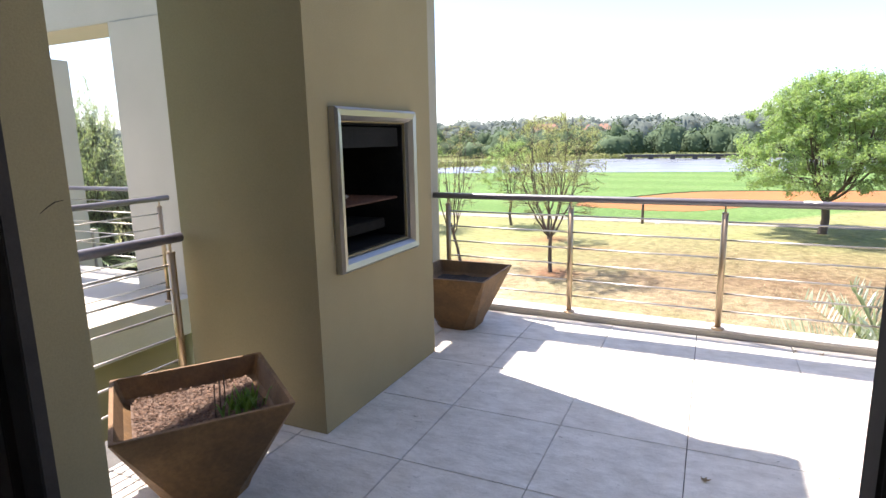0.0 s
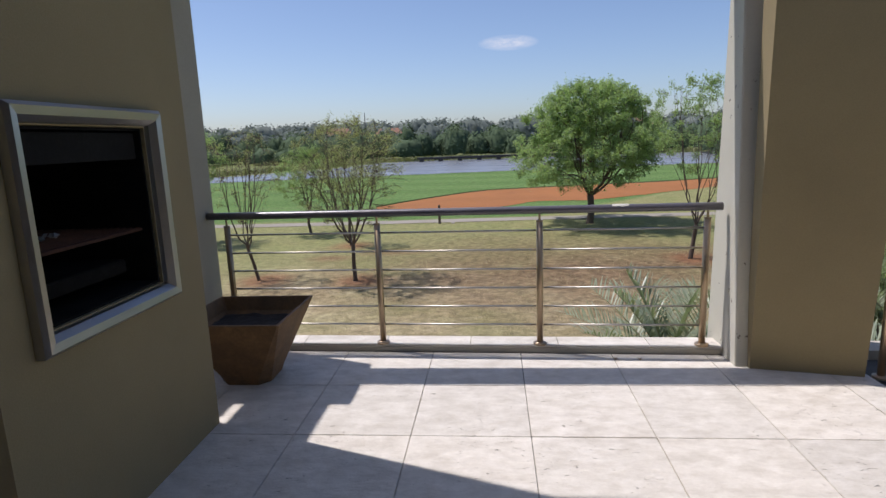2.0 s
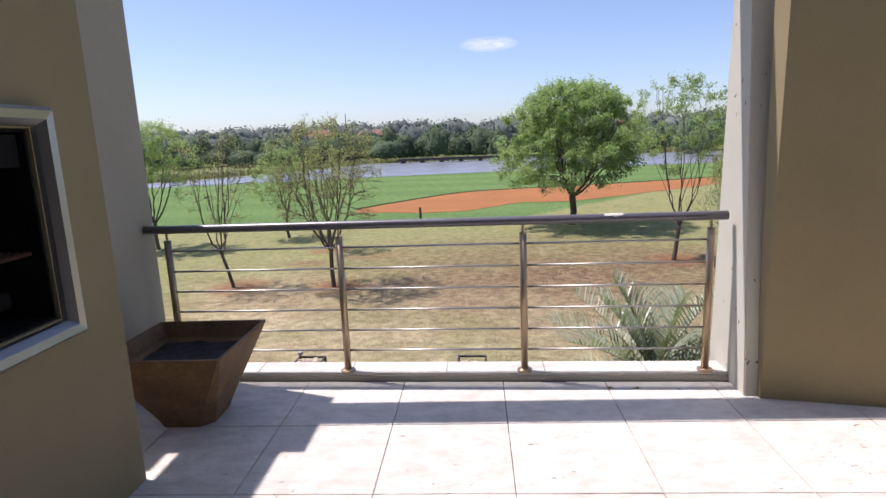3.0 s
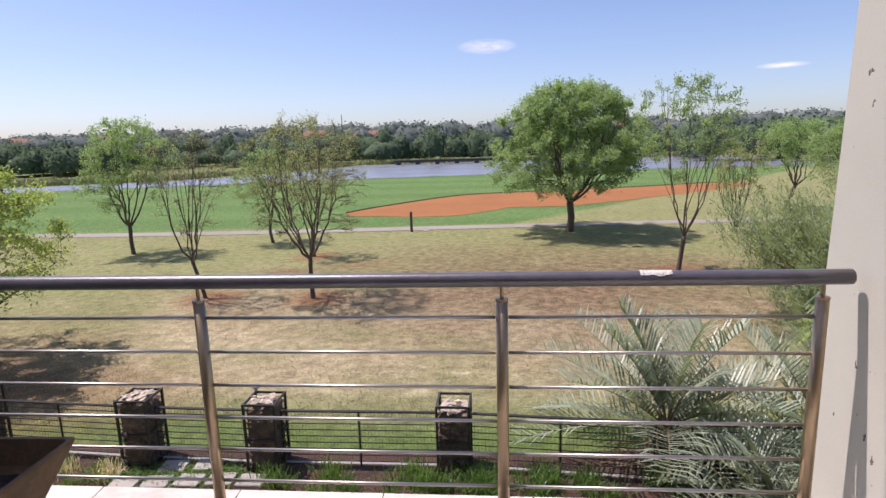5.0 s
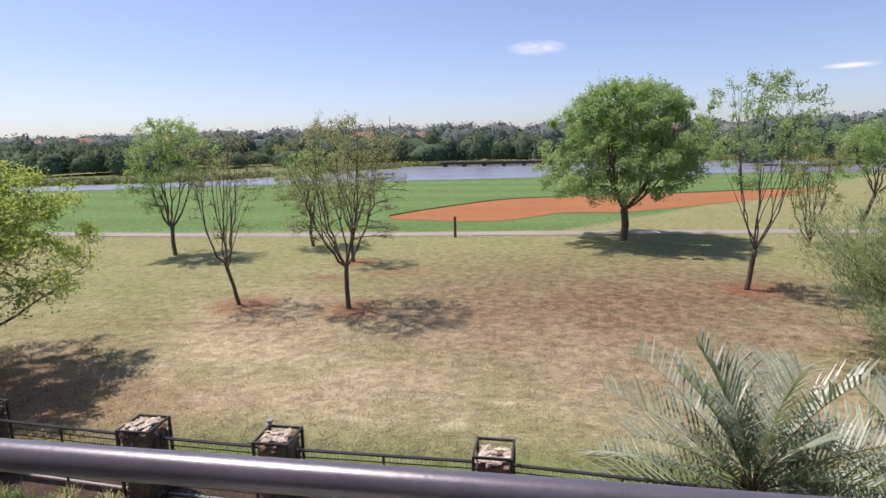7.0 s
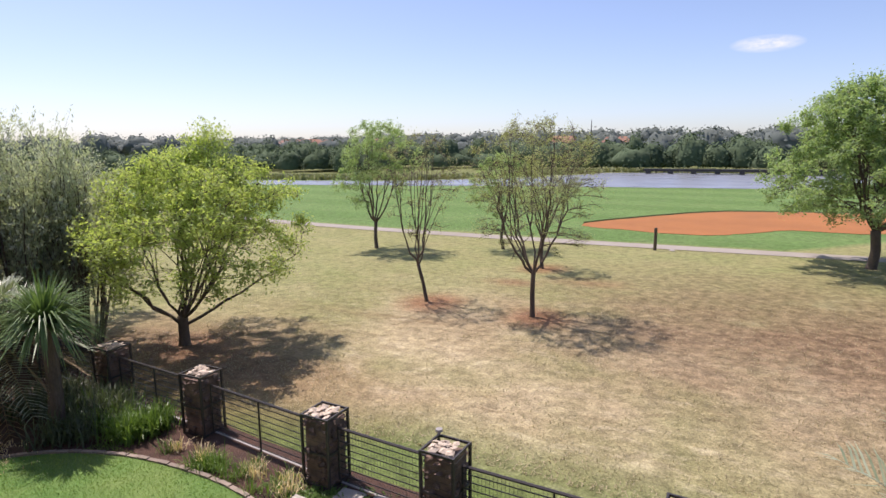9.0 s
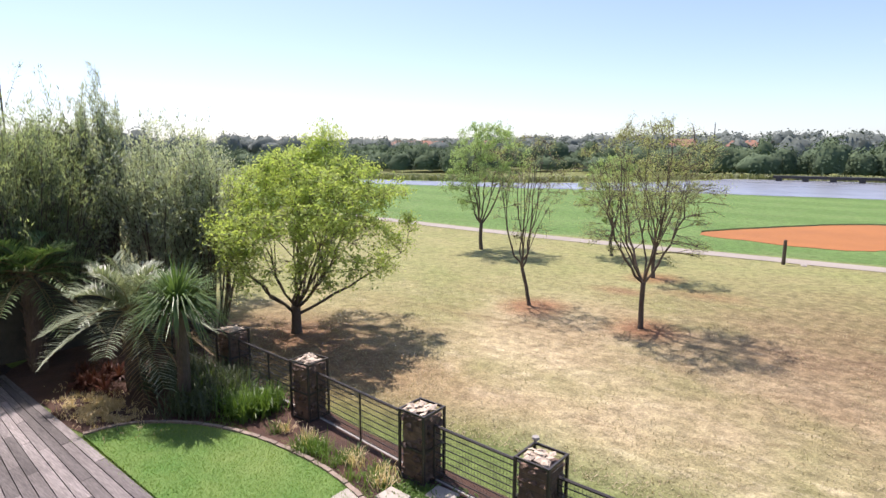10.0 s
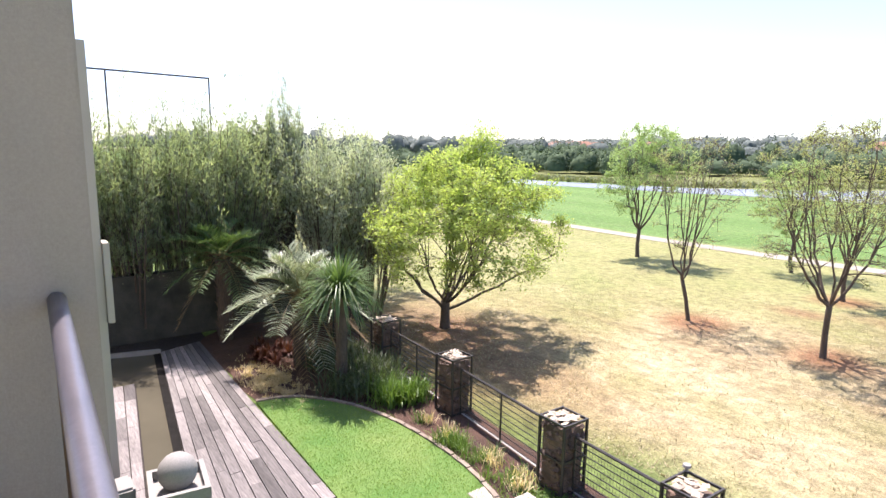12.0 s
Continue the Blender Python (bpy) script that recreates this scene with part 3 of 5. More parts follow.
xa = -2.10
L = math.hypot(1, 0.035)
front = railing("steel balcony railing with a dark round handrail and thin bars", (xa, rail_y(xa), 0), (1.13, rail_y(1.13), 0),
                [0.0, 1.08 * L, 2.175 * L, 3.23 * L], 0.135, 0.085)
railing("steel side railing beside the fireplace block", (-2.585, 1.36, 0), (-2.56, 2.40, 0), [0.1, 0.97], 0.0, 0.0, -0.02)
railing("steel side railing beyond the leaning wall", (1.98, 4.30, 0), (3.6, 3.95, 0), [0.02, 0.85, 1.6], 0.05, 0.0, -0.002)
s = Soup()
for k in range(43):
    u = k / 42
    r = 0.0275 + 0.0006 * math.sin(k * 5)
    x = 0.535 + 0.105 * u
    a0 = 34 + 24 * noise.noise(Vector((k * 0.11, 2.3, 0.4)))
    rag = 44 * noise.noise(Vector((k * 0.13, 7.3, 0.4)))
    for j in range(6):
        a = radians(a0 + j * (138 - a0 + rag) / 5)
        s.v.append(Vector((x, rail_y(x) - r * math.cos(a), 0.975 + r * math.sin(a))))
for k in range(42):
    for j in range(5):
        q = k * 6 + j
        s.f.append((q, q + 6, q + 7, q + 1))
s.make("paint_patch", WHITE_PAINT, front, "flaked white patch on the handrail")


# ---- planters ----
def planter(label, at, turn, filled):
    pot = thing("planter", label, "planter", "rust-brown tapered planters", "", at, turn)
    bm = bmesh.new()
    top, foot, h = 0.325, 0.155, 0.44

    def ring(half, cut, z):
        c = half - cut
        return [bm.verts.new((x, y, z)) for x, y in ((half, -c), (half, c), (c, half), (-c, half), (-half, c), (-half, -c), (-c, -half), (c, -half))]

    rows = [ring(foot, 0.06, 0.0), ring(foot + 0.012, 0.06, 0.04), ring(top - 0.01, 0.012, h - 0.035), ring(top, 0.01, h - 0.01), ring(top, 0.008, h), ring(top - 0.016, 0.01, h), ring(top - 0.042, 0.012, h - 0.09), ring(top - 0.085, 0.012, h - 0.13)]
    for a, b in zip(rows, rows[1:]):
        for i in range(8):
            bm.faces.new((a[i], a[(i + 1) % 8], b[(i + 1) % 8], b[i]))
    bm.faces.new(rows[0][::-1])
    part("bowl", bm, RUST, pot, "rust-brown tapered bowl with a flat rim")
    rng = random.Random(int(abs(at[0]) * 100))
    soil = Soup()
    n, half = 14, top - 0.07
    for j in range(n + 1):
        for i in range(n + 1):
            soil.v.append(Vector((-half + 2 * half * i / n, -half + 2 * half * j / n, h - (0.092 if filled else 0.105) + rng.uniform(-0.008, 0.008))))
    for j in range(n):
        for i in range(n):
            k = j * (n + 1) + i
            soil.f.append((k, k + 1, k + n + 2, k + n + 1))
    soil.make("soil", SOIL if not filled else BARK_CHIP, pot, "bare dark soil" if not filled else "soil under bark chips")
    if filled:
        chips = Soup()
        for k in range(4600):
            p = Vector((rng.uniform(-half, half) * 0.97, rng.uniform(-half, half) * 0.97, h - 0.084 + rng.uniform(-0.006, 0.01)))
            chips.rock(p, rng.uniform(0.002, 0.0085), rng, 0.25)
        tagged(chips.make("bark_mulch", foliage("loose_bark_chips", (0.29, 0.175, 0.115), (0.035, 0.020, 0.015), 0.02, 0.9), pot), "loose red-brown bark chips", kind="stuff")
    return pot


planter("rust-brown tapered planter with bark chips by the doorway", (-1.93, 1.87, 0.0), 54, True)
planter("rust-brown tapered planter with bare soil by the railing", (-1.79, 4.33, 0.0), 0, False)
herb = thing("potted_herb", "small green strap-leaved plant growing in the planter", "plant")
rng = random.Random(3)
s = Soup()
for k in range(60):
    p = Vector((-1.76 + rng.gauss(0, 0.04), 1.95 + rng.gauss(0, 0.045), 0.35))
    s.blade(p, Vector((rng.uniform(-0.5, 0.5), rng.uniform(-0.5, 0.5), 1)), rng.uniform(0.06, 0.14), 0.012, rng.uniform(0.1, 0.5))
s.make("foliage", STRAP, herb)
for k in range(3):
    s = Soup()
    x = -1.80 - k * 0.02 + rng.uniform(-0.01, 0.01)
    s.tube([(x, 1.84 + k * 0.045, 0.345), (x + 0.004, 1.842 + k * 0.045, 0.50)], 0.003, 5)
    s.make("stake", BARK, herb)

# ---- neighbouring terrace of the same house, beyond the side railing ----
terrace = part("terrace_slab", block((-9.0, 1.0, -0.35), (-4.55, 4.75, 0.0)), PLASTER_GREY)
tagged(terrace, "sunlit neighbouring terrace slab of the house", "terrace", kind="structure")
for name, a, b in (("column_3", (-5.36, 4.20, -3.2), (-4.65, 4.76, 2.62)), ("beam_terrace", (-9.0, 4.22, 2.621), (-3.06, 4.74, 2.95)),
                   ("wall_terrace", (-9.2, 0.8, -3.2), (-9.0, 4.76, 0.9)), ("wall_under_terrace", (-8.9, 4.2, -3.2), (-5.37, 4.5, -0.36)),
                   ("wall_under_link", (-4.64, 4.12, -3.2), (-2.76, 4.4, -0.9)), ("wall_court", (-4.9, 0.9, -3.2), (-4.7, 4.1, -0.36))):
    # the two recessed walls get darker plaster, their shade put into the colour
    w = part(name, block(a, b, 0.006), PLASTER if name in ("wall_court", "wall_under_link") else PLASTER_GREY)
    tagged(w, "greige plastered part of the neighbouring terrace", "wall", kind="structure")
railing("steel railing along the edge of the neighbouring terrace", (-4.62, 1.3, 0), (-4.62, 4.0, 0), [0.05, 1.3, 2.65], 0, 0.05, 0.0)
railing("steel railing on the far side of the terrace", (-8.9, 4.68, 0), (-5.5, 4.68, 0), [0.1, 1.7, 3.3], 0, 0.05, 0.0)
fin = part("wall_fin", block((-8.6, 4.77, -3.2), (-8.2, 5.64, 2.63), 0.006), PLASTER_GREY)
tagged(fin, "greige plastered fin wall further along the house", "wall", kind="structure")
# out of view; added so that the pond mirrors plaster, not sky
wing = part("wall_house_wing", block((-15.0, 3.3, -3.2), (-9.21, 3.5, 4.0)), PLASTER_GREY)
tagged(wing, "unseen greige plastered wall, added for the pond to reflect", "wall", kind="structure")
# stand-in block for the bright strip of a sunlit parapet top
ledge = part("ledge", block((-8.45, 5.645, -0.74), (-8.15, 5.72, 0.27), 0.006), PLASTER_GREY)
tagged(ledge, "narrow upright block in place of a sunlit parapet top", "ledge", kind="structure")

pillar = part("low_pillar", block((-7.80, 5.30, G), (-7.42, 5.70, -2.6), 0.03), CONCRETE)
tagged(pillar, "low pale concrete pillar in full sun beside the pond", "pillar")

# ---- golf course ----
bm = bmesh.new()
bmesh.ops.create_grid(bm, x_segments=2, y_segments=2, size=1500)
bmesh.ops.translate(bm, verts=bm.verts, vec=(0, 0, G))
ground = part("ground", bm, GROUND)
tagged(ground, "dry tan grass that turns into green fairway", "ground", kind="structure")


def wavy_patch(name, outline, z, material, label, category, wobble=0.25, seed=1):
    """A flat patch with a slightly ragged outline."""
    rng = random.Random(seed)
    pts = []
    n = len(outline)
    for i in range(n):
        p0, p1, p2, p3 = (Vector(outline[(i + k) % n]) for k in (-1, 0, 1, 2))
        for j in range(6):
            u = j / 6
            q = 0.5 * ((2 * p1) + (p2 - p0) * u + (2 * p0 - 5 * p1 + 4 * p2 - p3) * u * u + (3 * p1 - p0 - 3 * p2 + p3) * u ** 3)
            pts.append((q.x + rng.uniform(-wobble, wobble), q.y + rng.uniform(-wobble, wobble)))
    bm = bmesh.new()
    bm.faces.new([bm.verts.new((x, y, z)) for x, y in pts])
    bmesh.ops.triangulate(bm, faces=bm.faces)
    bmesh.ops.recalc_face_normals(bm, faces=bm.faces)
    for f in bm.faces:
        if f.normal.z < 0:
            f.normal_flip()
    ob = part(name, bm, material)
    return tagged(ob, label, category, kind="structure"), pts


wavy_patch("lake", [(-80, 66), (-51, 70), (-28, 76), (-5, 80), (25, 84), (60, 84), (110, 88), (110, 130), (40, 128), (5, 127), (-12, 127), (-23, 124), (-25, 117), (-29.5, 103), (-37, 92.5), (-46, 84), (-54, 81), (-66, 78), (-90, 74)], G + 0.03, LAKE, "calm grey-blue lake behind the fairway", "lake", 0.5)
bunker, rim = wavy_patch("bunker", [(-8.6, 40.6), (-5.6, 46.2), (-0.7, 52.0), (7, 54.2), (15.6, 56.2), (23.0, 58.5), (25.0, 56.0), (17, 49.5), (10, 44.5), (6.5, 42.5), (3.0, 42.6), (0.8, 40.4), (-1.6, 38.6), (-5.5, 39.0)], G + 0.02, SAND, "red sand bunker beside the fairway", "bunker", 0.12, 2)
s = Soup()
for (x0, y0), (x1, y1) in zip(rim[:31], rim[1:32]):
    k = len(s.v)
    s.v += [Vector((x0, y0, G)), Vector((x1, y1, G)), Vector((x1, y1 + 0.15, G + 0.10)), Vector((x0, y0 + 0.15, G + 0.10)), Vector((x1, y1 + 2.2, G + 0.012)), Vector((x0, y0 + 2.2, G + 0.012))]
    s.f += [(k, k + 1, k + 2, k + 3)]
tagged(s.make("bunker_lip", LIP), "dark turf lip along the bunker", "lip", kind="structure")
s = Soup()
n = 60
for i in range(n + 1):
    x = -75 + 150 * i / n
    y = 33.75 + 0.3 * math.sin(x * 0.11) + (0.0016 * max(0, -x - 12) ** 2)
    s.v += [Vector((x, y - 0.6, G + 0.02)), Vector((x, y + 0.65, G + 0.02))]
    if i:
        k = 2 * i
        s.f.append((k - 2, k, k + 1, k - 1))
tagged(s.make("cart_path", PATH_TAR), "narrow pale cart path across the grass", "path", kind="structure")

marker = thing("marker_post", "short dark timber marker post beside the cart path", "post")
s = Soup()
s.tube([(-3.25, 32.6, G), (-3.25, 32.6, G + 1.0), (-3.25, 32.6, G + 1.06)], [0.075, 0.07, 0.05], 8)
s.make("post", BARK, marker)
s = Soup()
s.rock((-2.5, 32.7, G + 0.05), 0.22, RNG, 0.3)
tagged(s.make("valve_cover", PAVER), "small pale concrete cover in the grass", "cover")

boardwalk = thing("boardwalk", "low dark boardwalk along the far side of the lake", "boardwalk")
s = Soup()
s.box((-16, 121.4, G + 0.5), (34, 123.2, G + 0.95))
s.make("deck", BLACK_IRON, boardwalk)
for k in range(12):
    s = Soup()
    s.box((-15.5 + k * 4.0, 121.5, G - 0.5), (-14.6 + k * 4.0, 122.4, G + 0.49))
    s.make("pile", BLACK_IRON, boardwalk)
mast = thing("radio_mast", "thin lattice radio mast on the ridge", "mast")
s = Soup()
s.tube([(-50.2, 230, -2), (-50.2, 230, 12.6)], [0.35, 0.12], 5)
s.make("mast_pole", BLACK_IRON, mast)


# ---- trees ----
def bow(a, c, b, n):
    return [a.lerp(c, k / n).lerp(c.lerp(b, k / n), k / n) for k in range(n + 1)]


def tree(label, at, height, width, fork, stems, leaf_mat, leaf_count, seed, lean=(0, 0), trunk=0.09, leaf=0.09, low=1.6, clusters=120, belly=0.45,
         off=(0, 0), tuft=None, steep=0.5, twigs=3, clump=0.085, hollow=0.3, uneven=0.20, limbs=(), girthy=1.0):
    """A tree whose bowed stems part at the fork; twigs reach from them to clusters of leaves that fill an uneven rounded crown."""
    rng = random.Random(seed)
    wood, crown = Soup(), Soup()
    o = Vector((at[0], at[1], G - 0.05))
    f = Vector((at[0] + lean[0], at[1] + lean[1], G + fork))
    mid = o.lerp(f, 0.5) + Vector((rng.uniform(-0.07, 0.07), rng.uniform(-0.07, 0.07), 0))
    wood.tube([o, o + Vector((0, 0, 0.10)), o.lerp(mid, 0.6), mid, f.lerp(mid, 0.4), f], [trunk * 1.45, trunk * 1.08, trunk, trunk * 0.95, trunk * 0.93, trunk * 0.95], 9)

    def girth(u):
        """The crown's relative radius at the height u, 0 to 1."""
        w = (u - belly) / (belly if u < belly else 1 - belly)
        return math.sqrt(max(0.0, 1 - 0.93 * w * w))

    def inside(u, r, a):
        lump = 1 + uneven * noise.noise(Vector((math.cos(a) * 1.3 + seed, math.sin(a) * 1.3, u * 2.6)))
        r *= width * 0.5 * girth(u) * lump
        return Vector((f.x + off[0] + math.cos(a) * r, f.y + off[1] + math.sin(a) * r, G + low + (height - low) * u))

    spots = []
    open_fork = fork > 0.3
    for dx, dy, dz, sag in limbs:
        tip = f + Vector((dx, dy, dz))
        pts = bow(f - Vector((0, 0, 0.25)), f + Vector((dx * 0.62, dy * 0.62, dz * sag * 0.6)), tip, 10)
        pts = [p + Vector((rng.gauss(0, 0.05), rng.gauss(0, 0.05), rng.gauss(0, 0.03))) * (0 < n < 10) for n, p in enumerate(pts)]
        wood.tube(pts, [trunk * 0.33 * (1 - 0.86 * n / 10) for n in range(11)], 6, False)
        spots += [(p, trunk * 0.55 * (1 - 0.9 * n / 10)) for n, p in enumerate(pts) if n > 4]
    for k in range(stems):
        a = 2 * math.pi * (k + rng.uniform(-0.3, 0.3)) / stems
        tip = inside(rng.uniform(0.6, 0.97), rng.uniform(0.30, 0.85), a)
        ctl = f + Vector(((tip.x - f.x) * (1 - steep) * 1.15, (tip.y - f.y) * (1 - steep) * 1.15, (tip.z - f.z) * (0.25 + 0.35 * rng.random())))
        if k % 2 or open_fork:
            ctl = f + Vector(((tip.x - f.x) * 0.85, (tip.y - f.y) * 0.85, (tip.z - f.z) * 0.30))
        pts = bow(f - Vector((0, 0, 0.06)), ctl, tip, 10)
        pts = [p + Vector((rng.gauss(0, 0.034), rng.gauss(0, 0.034), 0)) * height * 0.2 * (0 < n < 10) for n, p in enumerate(pts)]
        r0 = trunk * rng.uniform(0.42, 0.62) * girthy
        wood.tube(pts, [r0 * (1 - 0.86 * n / 10) for n in range(11)], 6, False)
        spots += [(p, r0 * (1 - 0.86 * n / 10)) for n, p in enumerate(pts) if n > 2]
        for n in (2, 4, 5, 7, 8)[k % 2:]:
            e = inside(rng.uniform(0.25 + 0.06 * n, 1.0), rng.uniform(0.5, 0.98), a + rng.uniform(-1.1, 1.1))
            if e.z < pts[n].z + 0.15:
                continue
            c = pts[n].lerp(e, 0.5) + (pts[n] - pts[n - 1]).normalized() * 0.25 * (e - pts[n]).length * 0.6
            limb = [p + Vector((rng.gauss(0, 0.012), rng.gauss(0, 0.012), rng.gauss(0, 0.008))) * height * 0.2 * (0 < j < 6) for j, p in enumerate(bow(pts[n], c, e, 6))]
            r1 = r0 * (1 - 0.86 * n / 10) * 0.62
            wood.tube(limb, [max(0.004, r1 * (1 - 0.8 * j / 6)) for j in range(7)], 5, False)
            spots += [(p, r1 * (1 - 0.8 * j / 6)) for j, p in enumerate(limb) if j > 1]
    each = leaf_count // clusters
    for k in range(clusters):
        u = rng.random() ** 0.85
        rr = rng.random() ** 0.42 * 0.98
        if u < hollow and rr < 0.75:
            u = hollow + (1 - hollow) * rng.random()
        c = inside(u, rr, rng.uniform(0, 6.3))
        best = min(spots, key=lambda s: (s[0] - c).length + (2.0 if s[0].z > c.z + 0.1 else 0.0))
        ctl = best[0].lerp(c, 0.45) + Vector((rng.gauss(0, 0.05), rng.gauss(0, 0.05), 0.10 * (c - best[0]).length))
        pts = bow(best[0], ctl, c, 4)
        r1 = min(best[1] * 0.6, 0.02 + 0.004 * height)
        wood.tube(pts, [r1, r1 * 0.75, r1 * 0.5, r1 * 0.32, 0.004], 4, False)
        size = width * clump * rng.uniform(0.7, 1.35)
        ends = []
        for n in range(twigs):
            d = Vector((rng.gauss(0, 1), rng.gauss(0, 1), rng.gauss(0.25, 0.8))).normalized()
            e = c + d * size * rng.uniform(0.6, 1.2)
            s = pts[rng.choice((2, 3, 4))]
            wood.tube([s, s.lerp(e, 0.5) + Vector((0, 0, 0.03)), e], [0.008, 0.005, 0.002], 3, False)
            ends.append((s, e))
        for n in range(max(1, int(each * rng.uniform(0.5, 1.5)))):
            s, e = rng.choice(ends)
            q = s.lerp(e, rng.uniform(0.25, 1.0)) + Vector((rng.gauss(0, 1), rng.gauss(0, 1), rng.gauss(0, 0.9))) * size * 0.26
            dd = Vector((rng.gauss(0, 1), rng.gauss(0, 1), rng.gauss(0.1, 0.7)))
            crown.leaf(q, dd, Vector((rng.gauss(0, 0.6), rng.gauss(0, 0.6), 1)), leaf * rng.uniform(0.7, 1.4), leaf * rng.uniform(0.4, 0.7))
    for c, r in tuft or ():
        c = Vector(c)
        wood.tube(bow(f + Vector((0, 0, (height - fork) * 0.5)), Vector((c.x, c.y, c.z - 1.2)), c + Vector((0, 0, r * 0.4)), 5), [0.035, 0.03, 0.022, 0.015, 0.009, 0.003], 5, False)
        for k in range(int(4600 * r)):
            v = Vector((rng.gauss(0, 1), rng.gauss(0, 1), rng.gauss(0, 0.75))) * r * 0.5
            if v.length > r * 0.95 or noise.noise(v * 3.2 + c) < -0.14:
                continue
            crown.leaf(c + v, Vector((rng.gauss(0, 1), rng.gauss(0, 1), rng.gauss(0, 0.8))), Vector((0.1, 0, 1)), leaf * rng.uniform(0.7, 1.3), leaf * 0.55)
    t = thing("tree", label, "tree", "trees on the golf course")
    wood.make("trunk", BARK, t, "", True)
    crown.make("crown", leaf_mat, t)
    return t


tree("broad many-stemmed tree with bright yellow-green spring leaves", TREE_AT["spring"], 4.5, 5.5, 0.72, 10, LEAF_BRIGHT, 40000, 11, trunk=0.13, leaf=0.08, low=1.25, clusters=330, belly=0.44,
     off=(0.40, 0.45), limbs=[(-1.45, -1.7, 2.1, 0.75), (1.9, 2.2, 1.45, 0.7), (-1.9, -0.6, 1.2, 0.5)], tuft=[((-11.3, 14.5, 1.72), 0.6), ((-11.6, 14.15, 1.35), 0.6)], clump=0.055, hollow=0.40, uneven=0.75, twigs=5, girthy=0.62)
tree("slender nearly bare tree with forking stems", TREE_AT["thin"], 5.1, 2.9, 1.15, 5, LEAF_OLIVE, 3200, 5, lean=(-0.28, 0.0), trunk=0.058, leaf=0.046, low=2.0, clusters=95, belly=0.6, steep=0.75, twigs=5)
tree("vase-shaped tree with thin olive spring leaves", TREE_AT["vase"], 5.4, 4.1, 1.3, 7, LEAF_OLIVE, 17000, 8, trunk=0.07, leaf=0.042, low=1.7, clusters=240, belly=0.55, steep=0.72, clump=0.055, twigs=5)
tree("small thin-leaved tree behind the vase-shaped one", TREE_AT["behind"], 4.6, 2.6, 1.2, 5, LEAF_OLIVE, 2200, 21, trunk=0.07, leaf=0.08, low=1.8, clusters=70)
tree("small upright tree with fresh green leaves", TREE_AT["small"], 4.4, 3.2, 1.3, 5, LEAF_GREEN, 9000, 31, trunk=0.075, leaf=0.08, low=1.5, clusters=130, clump=0.07, uneven=0.4)
tree("slim tree with a loose green crown", TREE_AT["left"], 5.8, 4.4, 1.3, 6, LEAF_GREEN, 14000, 41, trunk=0.09, leaf=0.09, low=2.0, clusters=150, belly=0.55, off=(0.2, 0), clump=0.07, uneven=0.5)
tree("large round-crowned tree in full green leaf", TREE_AT["round"], 7.0, 8.4, 1.5, 11, LEAF_GREEN, 76000, 52, trunk=0.18, leaf=0.115, low=1.75, clusters=560, belly=0.40, clump=0.042, hollow=0.2, uneven=0.30, twigs=4, girthy=0.7)
tree("tall open tree with a crooked trunk and sparse leaves", TREE_AT["tall"], 6.35, 3.5, 1.25, 6, LEAF_GREEN, 9000, 61, lean=(0.14, 0), trunk=0.08, leaf=0.075, low=3.1, clusters=150, belly=0.62, steep=0.6, clump=0.06, uneven=0.4, girthy=0.62)
tree("thin cluster of stems with few leaves", TREE_AT["stems"], 4.4, 2.8, 0.15, 8, LEAF_OLIVE, 4200, 71, trunk=0.055, leaf=0.09, low=1.4, clusters=80, belly=0.65, steep=0.6)
tree("slender tree with a pale green crown", TREE_AT["slender"], 5.0, 5.2, 1.5, 6, LEAF_GREEN, 9000, 81, lean=(0.5, 0), trunk=0.10, leaf=0.13, low=2.5, clusters=110, belly=0.5)
tree("round-headed tree with dull green leaves", TREE_AT["edge"], 4.9, 4.8, 1.5, 7, LEAF_GREEN, 12000, 91, trunk=0.11, leaf=0.12, low=1.9, clusters=130)
tree("leaning slender tree beside the grey bush", TREE_AT["lean"], 4.3, 2.6, 1.2, 5, LEAF_GREY, 4000, 95, lean=(-0.35, 0.1), trunk=0.07, leaf=0.075, low=1.6, clusters=80)
tree("dense dark green tree far to the side", (27.0, 33.0), 6.5, 6.5, 1.3, 9, LEAF_GREEN, 16000, 97, trunk=0.14, leaf=0.15, low=1.6, clusters=150)


